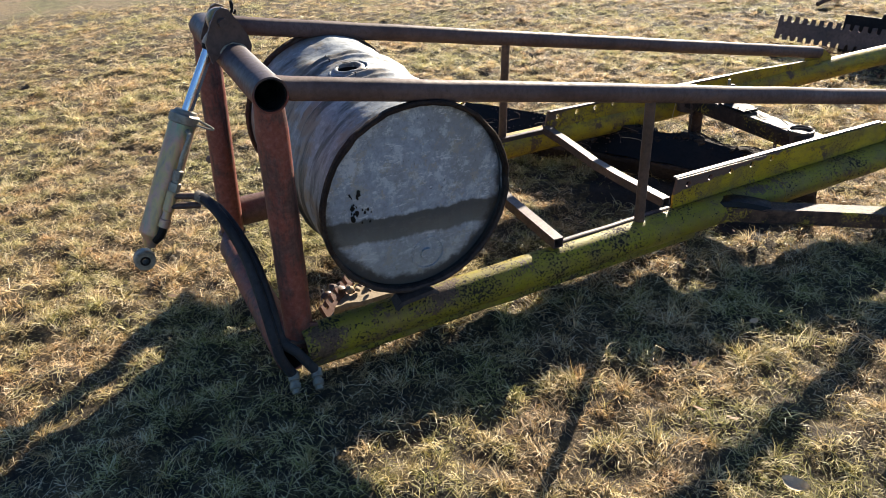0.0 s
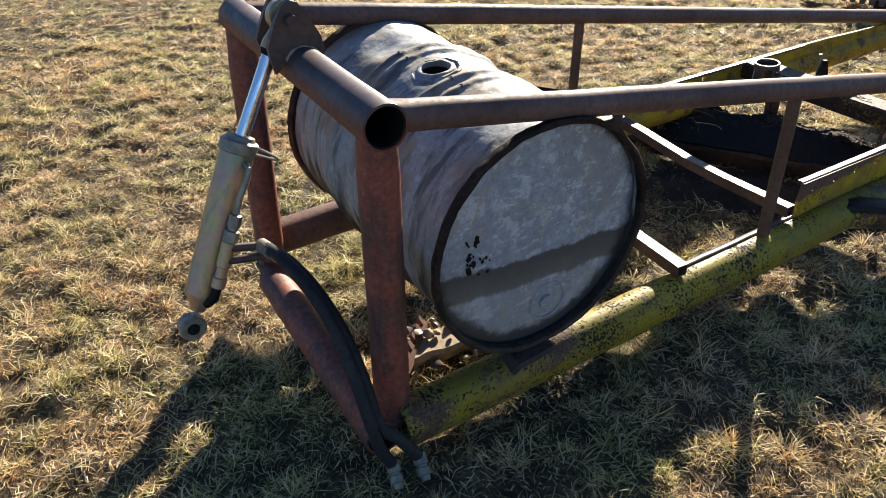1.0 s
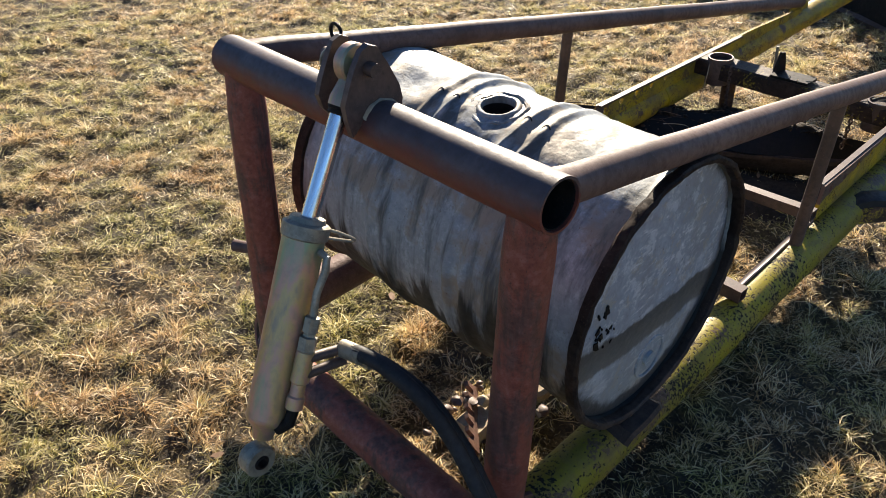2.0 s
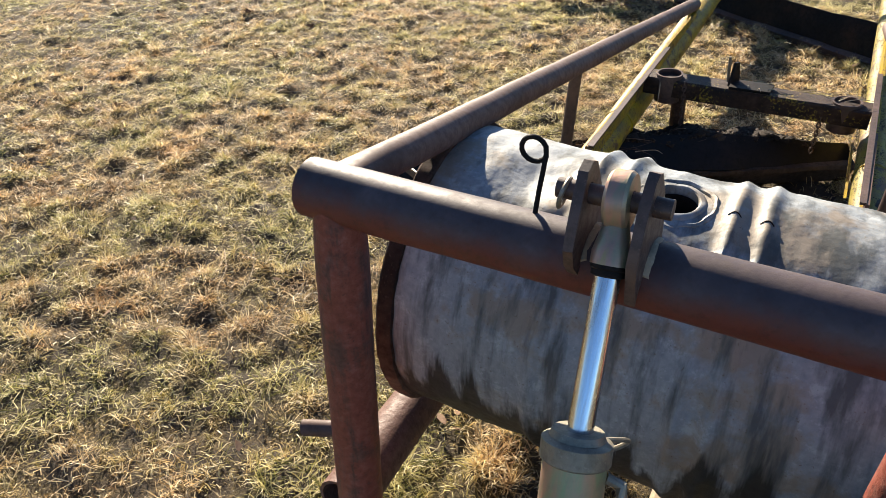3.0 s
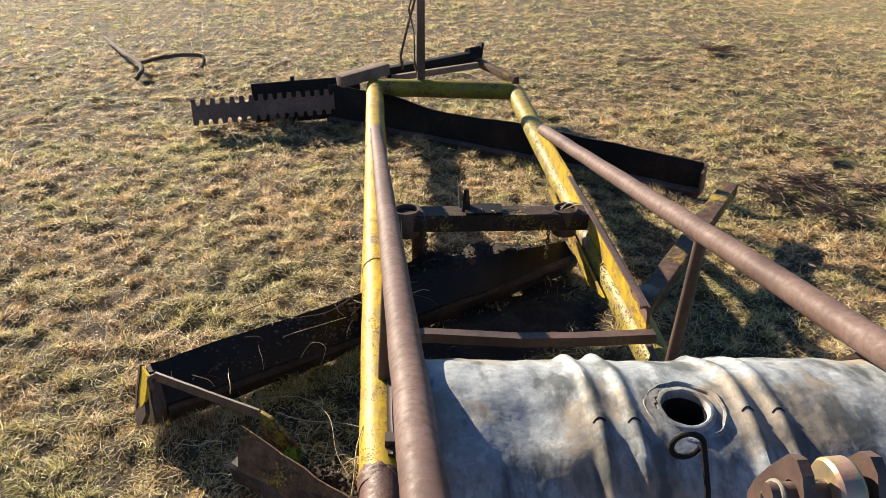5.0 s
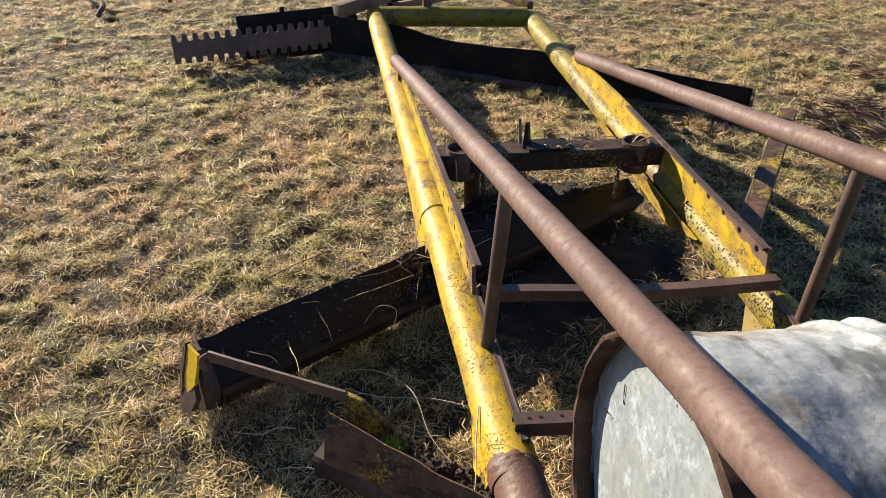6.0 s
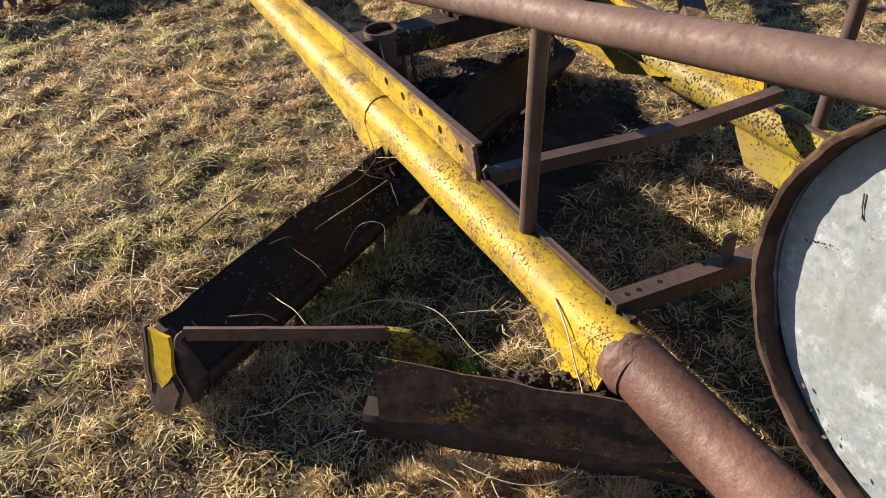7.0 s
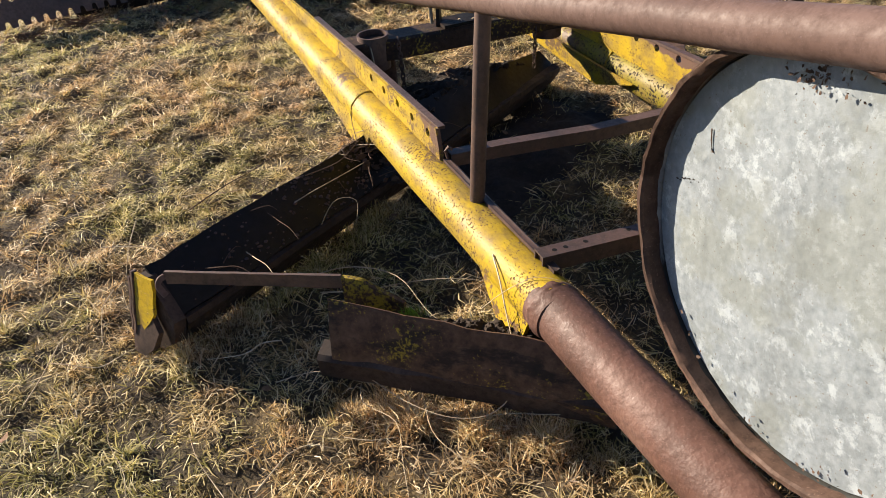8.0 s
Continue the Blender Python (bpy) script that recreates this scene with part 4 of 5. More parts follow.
# yellow skirts under the left side pipe
part("gusset", plate([(0.0, 0.215), (0.26, 0.21), (0.12, 0.12), (0.03, 0.07)], axes((-0.56, 0.87, 0.0), (0, 1, 0), (0.22, 0, 1)), 0.009), YELLOW, drag)
part("gusset", plate([(0.0, 0.225), (0.02, 0.135), (0.1, 0.14), (0.4, 0.175), (0.8, 0.205), (0.8, 0.23)], axes((-0.575, 1.765, 0.0), (-0.008, 1, 0.012), (0.2, 0, 1)), 0.009), YELLOW, drag)
part("gusset", plate([(0.0, 0.17), (0.2, 0.1), (0.5, 0.12), (0.95, 0.17), (0.95, 0.19)], axes((0.335, 1.75, 0.0), (-0.01, 1, 0.02), (-0.1, 0, 1)), 0.009), YELLOW, drag)

# outrigger on the other side
O0, O1 = Vector((0.389, 1.615, 0.16)), Vector((1.21, 2.765, 0.138))
arm = bmesh.new()
sweep(arm, between(O0, O1, 16), [(-0.0375, 0.026), (-0.034, 0.03), (0.034, 0.03), (0.0375, 0.026), (0.0375, -0.025), (0.03, -0.025), (0.03, 0.021), (-0.03, 0.021), (-0.03, -0.025), (-0.0375, -0.025)])
out = part("outrigger", wavy(arm, 0.002), OLDYELLOW, drag, "channel-iron outrigger in heavily chipped yellow")
# Black lump: a dark pocket, plus the pipe's shadow on the arm's top.
dark_pocket = bmesh.new()
sweep(dark_pocket, [O0 + Vector((0.005, 0.0, 0.024)), O0 + Vector((0.04, 0.05, 0.03)), O0 + Vector((0.075, 0.1, 0.022)), O0 + Vector((0.11, 0.15, 0.012))], [(-0.05, 0.016), (-0.01, 0.03), (0.028, 0.02), (0.034, 0.004), (-0.05, -0.01)])
part("dark_pocket", wavy(wavy(dark_pocket, 0.008), 0.006, 22), TAR, out, "black lumpy pocket at the pipe and shadowed arm top")

# Low uneven dark bed before the middle blade, mostly free of grass.
bed = bmesh.new()
for i in range(40):
    for j in range(12):
        f, w = 0.42 + 0.56 * i / 39, 0.05 + 0.45 * j / 11
        p = A0.lerp(A1, f) + sa * w
        edge = min(1, 4 * i / 39, 4 * (39 - i) / 39, 3 * j / 11 + 0.4, 3 * (11 - j) / 11)
        bed.verts.new((p.x, p.y, swell(p.x, p.y) - 0.012 + 0.045 * edge * (0.7 + 0.6 * noise.noise(p * 9)) + 0.012 * noise.noise(p * 40)))
bed.verts.ensure_lookup_table()
for i in range(39):
    for j in range(11):
        bed.faces.new([bed.verts[q] for q in (i * 12 + j, i * 12 + j + 1, i * 12 + j + 13, i * 12 + j + 12)])
tagged(part("dark_bed", bed, SOIL), "dark low bed before the middle blade", "soil", kind="stuff")

# ---- tool bar ----
bar = bmesh.new()
sweep(bar, between((-0.455, 2.19, 0.3), (0.345, 2.18, 0.284), 16), [(-0.052, -0.032), (-0.052, 0.027), (-0.045, 0.034), (0.045, 0.034), (0.052, 0.027), (0.052, -0.032), (0.044, -0.032), (0.044, 0.024), (-0.044, 0.024), (-0.044, -0.032)])
tool = part("tool_bar", wavy(bar, 0.002), GRIMY, drag, "channel cross bar, black grime over yellow paint")
for x, z in ((-0.369, 0.339), (0.262, 0.322)):
    part("socket", pipe((x, 2.18, z - 0.1), (x, 2.177, z + 0.008), 0.05, 0.006, 28, 4), RUST, tool, "open pipe socket")
    part("socket_floor", rod((x, 2.187, z - 0.07), (x, 2.187, z - 0.06), 0.041, 20), SOIL, tool)
part("leg", pipe((-0.32, 2.2, 0.0), (-0.325, 2.2, 0.27), 0.028, 0.006, 20, 4), DULL, tool)
latch = part("latch_plate", plate([(-0.075, -0.045), (0.07, -0.045), (0.075, 0.035), (0.06, 0.045), (-0.075, 0.045)], axes((-0.065, 2.175, 0.336), (1, 0, 0), (0, 1, 0)), 0.01), BLACK, tool, "grey-black plate with an upright latch")
part("latch", plate([(-0.022, 0.0), (0.03, 0.0), (0.022, 0.05), (0.012, 0.09), (-0.004, 0.09), (-0.014, 0.04)], axes((-0.135, 2.19, 0.325), (0.5, 0.8, 0), (0, 0, 1)), 0.012), BLACK, latch)
part("pin", rod((-0.155, 2.2, 0.335), (-0.16, 2.2, 0.43), 0.006, 10), FITTING, latch)


def chain(x, y, z0, links, lean):
    ch = thing("chain", (0, 0, 0), "short rusty chain hanging from the tool bar", "chain", group="chains on the tool bar")
    for k in range(links):
        bm = bmesh.new()
        c = Vector((x + lean * k, y, z0 - 0.017 * k))
        pts = []
        for j in range(17):
            a = 2 * math.pi * j / 16
            u, w = 0.006 * math.cos(a), 0.0125 * math.sin(a)
            pts.append(c + (Vector((u, 0, w)) if k % 2 else Vector((0, u, w))))
        sweep(bm, pts, circle(0.0025, 6), caps=False, up=(0, 1, 0) if k % 2 else (1, 0, 0))
        part("link", bm, RUST, ch)
    return ch


chain(-0.3, 2.135, 0.325, 11, 0.0006)
chain(0.19, 2.13, 0.262, 8, -0.0008)

# ---- far end: toothed bar, board, beams, mast ----
S0, S1 = Vector((-1.678, 4.29, 0.118)), Vector((-0.78, 4.43, 0.135))
n = (S1 - S0).length
low, high = [], []
step = n / 15
for k in range(15):
    x = k * step
    low += [(x, -0.078), (x + step * 0.5, -0.078), (x + step * 0.58, -0.05), (x + step * 0.75, -0.043), (x + step * 0.93, -0.05)]
    high += [(x, 0.085), (x + step * 0.45, 0.085), (x + step * 0.5, 0.05), (x + step * 0.72, 0.043), (x + step * 0.95, 0.05)]
saw = thing("toothed_bar", (0, 0, 0), "rusty steel bar with square teeth along both edges", "toothed bar")
part("bar", plate(low + [(n, -0.06), (n, 0.06)] + high[::-1], axes(S0, S1 - S0, (0, 0.25, 1)), 0.01), RUST, saw)
board = thing("steel_board", (0, 0, 0), "dark flat steel board leaning behind the toothed bar", "steel board")
part("panel", block((0.72, 0.27, 0.014), axes((-0.968, 4.545, 0.118), (1, 0.04, 0.05), (0, 0.15, 1)), 0.003), BLACK, board)
part("knob", rod((-1.06, 4.56, 0.24), (-1.06, 4.565, 0.275), 0.014, 10), BLACK, board)
beam = thing("timber_beam", (0, 0, 0), "weathered timber beam resting on the rear pipe", "beam")
part("timber", wavy(block((0.36, 0.09, 0.075), axes((-0.58, 4.42, 0.315), (0.85, 0.5, 0.1), (-0.5, 0.85, 0)), 0.008), 0.003), WOOD, beam)
bars = thing("hitch_bar", (0, 0, 0), "dark steel hitch bars lying across the rear pipe", "hitch bar")
part("bar", block((0.72, 0.06, 0.08), axes((-0.1, 4.68, 0.31), (0.9, 0.36, 0.06), (-0.36, 0.9, 0)), 0.004), BLACK, bars)
part("bar", block((0.62, 0.035, 0.04), axes((-0.1, 4.52, 0.3), (0.95, 0.3, 0.05), (-0.3, 0.95, 0)), 0.004), WOOD, bars)
part("bar", block((0.5, 0.045, 0.05), axes((0.31, 4.55, 0.29), (0.42, -0.9, -0.05), (0.9, 0.42, 0)), 0.004), DULL, bars)
part("tab", block((0.02, 0.05, 0.13), pose(0.235, 4.83, 0.36, 0, 8, 20), 0.004), BLACK, bars)
part("clump", wavy(rod((0.14, 4.78, 0.36), (0.22, 4.82, 0.36), 0.04, 12, 4), 0.02, 25), BLACK, bars)
mast = thing("steel_mast", (0, 0, 0), "upright steel mast bar at the far cross pipe", "mast")
part("bar", block((0.05, 0.03, 1.45), pose(-0.205, 4.3, 0.98, 0, 0.5, 12), 0.004), RUST, mast)
strap = bmesh.new()
sweep(strap, [(-0.23, 4.3, 1.1), (-0.25, 4.33, 0.95), (-0.24, 4.35, 0.78), (-0.29, 4.4, 0.6), (-0.34, 4.44, 0.42), (-0.33, 4.45, 0.34)], [(-0.008, 0.003), (0.008, 0.003), (0.008, -0.003), (-0.008, -0.003)])
part("strap", wavy(strap, 0.02, 12), BARK, mast)
strap = bmesh.new()
sweep(strap, [(-0.235, 4.3, 0.9), (-0.27, 4.3, 0.75), (-0.25, 4.3, 0.6), (-0.26, 4.31, 0.4), (-0.22, 4.29, 0.3)], circle(0.006, 8))
part("rope", wavy(strap, 0.025, 12), BARK, mast)

# ---- hydraulic cylinder ----
ram = thing("hydraulic_cylinder", (0, 0, 0), "zinc-plated hydraulic cylinder hanging from the top pipe lugs", "hydraulic cylinder")
CAP, FOOT = Vector((0.0285, -0.135, 0.738)), Vector((0.0605, -0.29, 0.428))
ax = (FOOT - CAP).normalized()
barrel = part("barrel", rod(CAP, FOOT, 0.0375, 40), ZINC, ram)
part("rod", rod(PIN.lerp(CAP, 0.25), CAP + ax * 0.01, 0.0155, 28), CHROME, ram, "bright chrome piston rod")


def lathe(origin, way, prof, n=36):
    bm = bmesh.new()
    m = axes(origin, way, (0.3, 1, 0.1))
    rings = [[bm.verts.new(m @ Vector((h, r * math.cos(a), r * math.sin(a)))) for a in (2 * math.pi * k / n for k in range(n))] for h, r in prof]
    for r0, r1 in zip(rings, rings[1:]):
        for k in range(n):
            bm.faces.new((r0[k], r0[(k + 1) % n], r1[(k + 1) % n], r1[k]))
    bm.faces.new(rings[0])
    bm.faces.new(rings[-1])
    return bm


part("gland", lathe(CAP - ax * 0.022, ax, [(0, 0.022), (0.0, 0.03), (0.008, 0.033), (0.009, 0.037), (0.012, 0.0415), (0.034, 0.0415), (0.037, 0.038)]), FITTING, ram, "turned cylinder gland")
part("foot_cap", lathe(FOOT - ax * 0.006, ax, [(0, 0.038), (0.006, 0.038), (0.011, 0.035), (0.026, 0.022), (0.045, 0.018)]), ZINC, ram)


def eye_ring(c, way, r, hole, width):
    """An eye bored across x."""
    bm = bmesh.new()
    m = axes(c, (1, 0, 0.05), way)
    rows = []
    for k in range(32):
        a = 2 * math.pi * k / 32
        rows.append([bm.verts.new(m @ Vector((w, q * math.cos(a), q * math.sin(a)))) for w, q in ((-width, hole), (-width, r - 0.003), (-width + 0.004, r), (width - 0.004, r), (width, r - 0.003), (width, hole))])
    for k in range(32):
        for j in range(6):
            r0, r1 = rows[k], rows[(k + 1) % 32]
            bm.faces.new((r0[j], r1[j], r1[(j + 1) % 6], r0[(j + 1) % 6]))
    return bm


part("base_eye", eye_ring(Vector((0.067, -0.328, 0.356)), ax, 0.0305, 0.0095, 0.017), FITTING, ram, "grease-darkened base eye")
part("bushing", eye_ring(Vector((0.067, -0.328, 0.356)), ax, 0.016, 0.009, 0.019), BLACK, ram, "dark bushing in the base eye")
part("rod_eye", eye_ring(PIN, ax, 0.034, 0.0125, 0.0135), ZINC, ram, "worn rod eye")
rx = (CAP - PIN).normalized()
neck = part("neck", lathe(PIN + rx * 0.018, rx, [(0, 0.0135), (0.012, 0.0155), (0.028, 0.019), (0.042, 0.0225), (0.056, 0.0225)]), ZINC, ram)
part("collar", lathe(PIN + rx * 0.06, rx, [(0.01, 0.019), (0.012, 0.0215), (0.018, 0.0215), (0.02, 0.0195), (0.026, 0.0195), (0.028, 0.016)]), BLACK, ram, "dark locking collar")
tube = bmesh.new()
side = Vector((1, 0.25, 0)).normalized()
sweep(tube, [CAP + ax * 0.03 + side * 0.038, CAP + ax * 0.035 + side * 0.055, CAP + ax * 0.06 + side * 0.058, CAP + ax * 0.1 + side * 0.05, CAP + ax * 0.15 + side * 0.053], circle(0.007, 10))
part("port_tube", tube, FITTING, ram)
part("fitting", lathe(CAP + ax * 0.14 + side * 0.053, ax, [(0, 0.009), (0.002, 0.014), (0.028, 0.014), (0.03, 0.011), (0.036, 0.011), (0.038, 0.0165), (0.062, 0.0165), (0.064, 0.012)], 6), FITTING, ram)
part("fitting", lathe(CAP + ax * 0.2 + side * 0.053, ax, [(0, 0.013), (0.004, 0.0165), (0.06, 0.0165), (0.063, 0.013), (0.085, 0.013), (0.088, 0.016), (0.11, 0.016), (0.112, 0.01)], 20), ZINC, ram)
elbow = bmesh.new()
sweep(elbow, [CAP + ax * 0.3 + side * 0.053, CAP + ax * 0.34 + side * 0.05, CAP + ax * 0.36 + side * 0.03], circle(0.011, 10))
part("elbow", elbow, BLACK, ram)
for dz in (0.0, -0.03):
    part("side_port", rod(CAP + ax * (0.215 - dz) + side * 0.06, Vector((0.118, -0.15, 0.535 + dz * 0.9)), 0.0095, 12), RUST, ram)
loop = bmesh.new()
sweep(loop, bezier([CAP + Vector(p) for p in ((0.022, 0.028, -0.004), (0.034, 0.045, -0.014), (0.043, 0.062, -0.027), (0.045, 0.066, -0.033), (0.041, 0.06, -0.034), (0.034, 0.042, -0.026), (0.024, 0.02, -0.016))], 5), circle(0.0032, 8))
part("wire_clip", loop, FITTING, ram)


for off, end in ((Vector((0, 0, 0)), Vector((0.446, -0.035, 0.075))), (Vector((0.0, 0.022, -0.026)), Vector((0.455, 0.03, 0.07)))):
    hose = thing("hydraulic_hose", (0, 0, 0), "black rubber hydraulic hose drooping to the ground", "hose", group="cylinder hoses")
    pts = [Vector(p) + off for p in ((0.118, -0.15, 0.535), (0.19, -0.135, 0.54), (0.265, -0.11, 0.495), (0.318, -0.085, 0.41), (0.378, -0.075, 0.31), (0.425, -0.07, 0.215))]
    pts += [Vector((0.444, -0.062 + off.y * 2.2, 0.145)), end]
    bm = bmesh.new()
    sweep(bm, bezier(pts, 7), circle(0.0145, 14))
    part("tube", bm, RUBBER, hose)
    part("ferrule", rod(pts[0] - Vector((0.002, 0, 0)), pts[0] + Vector((0.045, 0.008, 0.004)), 0.0165, 16), FITTING, hose)
    part("coupler", lathe(end, (0.75, -0.15, -0.6), [(-0.01, 0.0145), (-0.008, 0.0165), (0.016, 0.0165), (0.018, 0.0125), (0.023, 0.0125), (0.025, 0.016), (0.04, 0.016), (0.043, 0.012), (0.054, 0.011)], 12), FITTING, hose)

# ---- rubble under the drum ----
slab = thing("stone_slab", (0, 0, 0), "pale sandy stone slab with grit under the drum", "stone")
bm = bmesh.new()
sweep(bm, between((0.075, 0.2, 0.015), (0.09, 0.46, 0.015), 10), [(-0.04, -0.02), (-0.043, 0.012), (-0.034, 0.022), (0.034, 0.022), (0.043, 0.01), (0.04, -0.02)])
part("body", wavy(bm, 0.012, 14), SLAB, slab)
teeth = []
for k in range(6):
    teeth += [(0.036 * k, 0.012), (0.036 * k + 0.004, 0.036), (0.036 * k + 0.016, 0.038), (0.036 * k + 0.02, 0.012)]
cog = thing("toothed_strip", (0, 0, 0), "rusty toothed steel strip lying on the grit under the drum", "toothed bar")
part("strip", wavy(plate([(0, -0.01), (0.21, -0.01)] + teeth[::-1], axes((0.145, 0.165, 0.035), (-0.7, 0.72, 0.05), (-0.5, -0.4, 1)), 0.012), 0.002, 30), RUSTPIPE, cog)
rng = random.Random(11)
for k in range(26):
    st = bmesh.new()
    p = Vector((rng.uniform(-0.03, 0.16), rng.uniform(0.14, 0.4), 0.0))
    on = -0.05 < p.x - 0.045 < 0.05 and p.y > 0.2
    r = rng.uniform(0.007, 0.02)
    bmesh.ops.create_icosphere(st, subdivisions=2, radius=r, matrix=Matrix.Translation(p + Vector((0, 0, (0.046 if on else 0.0) + r * 0.5))) @ Matrix.Diagonal((1, rng.uniform(0.6, 1.2), 0.7, 1)))
    ob = part("stone", wavy(st, r * 0.4, 60), SLAB if k % 4 == 0 else RUST)
    tagged(ob, "small rough stone in the grit under the drum", "stone", group="rubble under the drum")

# ---- stalks, twigs, leaves ----
rng = random.Random(4)


def stalk(name, pts, r, mat, label, cat, group):
    bm = bmesh.new()
    line = bezier(pts, 5)
    rings = sweep(bm, line, circle(r, 5))
    m = len(rings)
    for i, ring in enumerate(rings):
        for v in ring:
            v.co = line[i] + (v.co - line[i]) * (1.0 - 0.6 * i / m)
    return tagged(part(name, bm, mat), label, cat, group)


for k in range(84):
    x, y = rng.uniform(-3.8, -0.75), rng.uniform(1.2, 4.6)
    if k % 4 == 0:
        x, y = rng.uniform(-4.5, 2.6), rng.uniform(2.5, 7.5)
    if k % 9 == 0:
        x, y = rng.uniform(-1.6, -0.7), rng.uniform(0.7, 1.3)
    a, n = rng.uniform(0, 6.28), rng.uniform(0.15, 0.6)
    pts = []
    for j in range(5):
        pts.append((x, y, 0.012 + 0.03 * rng.random() * (0 < j < 4) + swell(x, y) + 0.024))
        x, y = x + math.cos(a) * n / 4, y + math.sin(a) * n / 4
        a += rng.uniform(-0.7, 0.7)
    stalk("dry_stalk", pts, rng.uniform(0.0009, 0.0018), STALK, "pale dry weed stalk lying on the grass", "stalk", "dry stalks on the lawn")
# long pale runners by the front blade
for pts, r, lab in (
    ([(-0.52, 1.03, 0.243), (-0.536, 0.97, 0.225), (-0.545, 0.924, 0.17), (-0.552, 0.893, 0.14), (-0.57, 0.85, 0.06), (-0.631, 0.828, 0.035), (-0.703, 0.853, 0.035), (-0.765, 0.931, 0.035), (-0.818, 1.057, 0.03), (-0.858, 1.126, 0.03)], 0.0018, "long pale runner looped over the side pipe"),
    ([(-0.575, 0.98, 0.16), (-0.55, 0.945, 0.21), (-0.52, 0.92, 0.243), (-0.493, 0.899, 0.262), (-0.456, 0.86, 0.262), (-0.42, 0.825, 0.235)], 0.0009, "long pale runner looped over the side pipe"),
    ([(-0.45, 0.778, 0.03), (-0.506, 0.767, 0.03), (-0.616, 0.823, 0.03), (-0.7, 0.83, 0.025)], 0.0011, "long pale runner lying in the grass"),
    ([(-0.903, 0.905, 0.03), (-0.86, 0.87, 0.035), (-0.811, 0.859, 0.03)], 0.0011, "long pale runner lying in the grass"),
):
    stalk("dry_stalk", pts, r, STALK, lab, "stalk", "dry stalks on the lawn")
stalk("dry_stalk", [(-0.393, 2.14, 0.34), (-0.39, 2.12, 0.25), (-0.395, 2.1, 0.12), (-0.4, 2.1, 0.02)], 0.002, STALK, "pale stalk hanging from a pipe socket", "stalk", "dry stalks on the lawn")
for k in range(26):
    f = rng.choice((rng.uniform(0.02, 0.2), rng.uniform(0.3, 0.52)))
    p = A0.lerp(A1, f) + sa * rng.uniform(-0.02, 0.1)
    p.z = 0.15 + rng.uniform(-0.05, 0.05)
    a, n = rng.uniform(0, 6.28), rng.uniform(0.05, 0.17)
    d = Vector((math.cos(a), math.sin(a), rng.uniform(-0.3, 0.3)))
    pts = [p, p + d * n * 0.4 + Vector((0, 0, 0.005)), p + d * n * 0.75 + Vector((0.004, 0.003, 0.004)), p + d * n + Vector((0.004, -0.004, -0.006))]
    stalk("twig", pts, rng.uniform(0.0009, 0.0018), STALK if k % 6 == 0 else BARK, "thin dry twig caught on the middle blade", "twig", "twigs on the middle blade")
for k in range(14):
    p = Vector((rng.uniform(-0.1, 0.33), 2.18 + rng.uniform(-0.035, 0.045), 0.338))
    a, n = rng.uniform(0, 6.28), rng.uniform(0.04, 0.12)
    d = Vector((math.cos(a), 0.5 * math.sin(a), 0.05))
    stalk("straw", [p, p + d * n * 0.5 + Vector((0, 0, 0.008)), p + d * n], 0.002, STALK, "bits of straw lying on the tool bar", "straw", "straw on the tool bar")

def crumbs(name, label, cat, mat, spots, size, seed):
    """Small crumbly lumps in one mesh; spots gives a place for a random generator."""
    g = random.Random(seed)
    bm = bmesh.new()
    for p in spots(g):
        bmesh.ops.create_icosphere(bm, subdivisions=1, radius=g.uniform(*size), matrix=Matrix.Translation(p) @ Matrix.Diagonal((g.uniform(0.6, 1.4), g.uniform(0.6, 1.4), g.uniform(0.4, 0.9), 1)))
    tagged(part(name, wavy(bm, size[1] * 0.5, 60), mat), label, cat, kind="stuff")


def blade_bank(g):
    for k in range(1500):
        f, w = g.uniform(0.5, 0.92), g.uniform(-0.015, 0.2)
        yield A0.lerp(A1, f) - sa * w + Vector((0, 0, 0.178 + 0.012 * math.sin(f * 40) - 0.3 * abs(w) - 0.23 * max(f - 0.7, 0.0) - 0.012 * g.random()))


def pipe_bank(g):
    for k in range(200):
        f, w = g.gauss(0.41, 0.035), g.gauss(0.01, 0.035)
        yield A0.lerp(A1, f) + sa * w + Vector((0, 0, 0.16 - 0.7 * abs(w) + 0.02 * g.random()))


crumbs("blade_dirt", "dark crumbly dirt banked behind the middle blade", "dirt", SOIL, blade_bank, (0.006, 0.018), 31)
def face_mud(g):
    for k in range(420):
        f, w = (g.uniform(0.02, 0.42) if k % 2 else g.gauss(0.36, 0.05)), g.random() ** 1.5
        yield A0.lerp(A1, f) + sa * (0.006 + 0.08 * w) + Vector((0, 0, 0.18 - 0.105 * w))


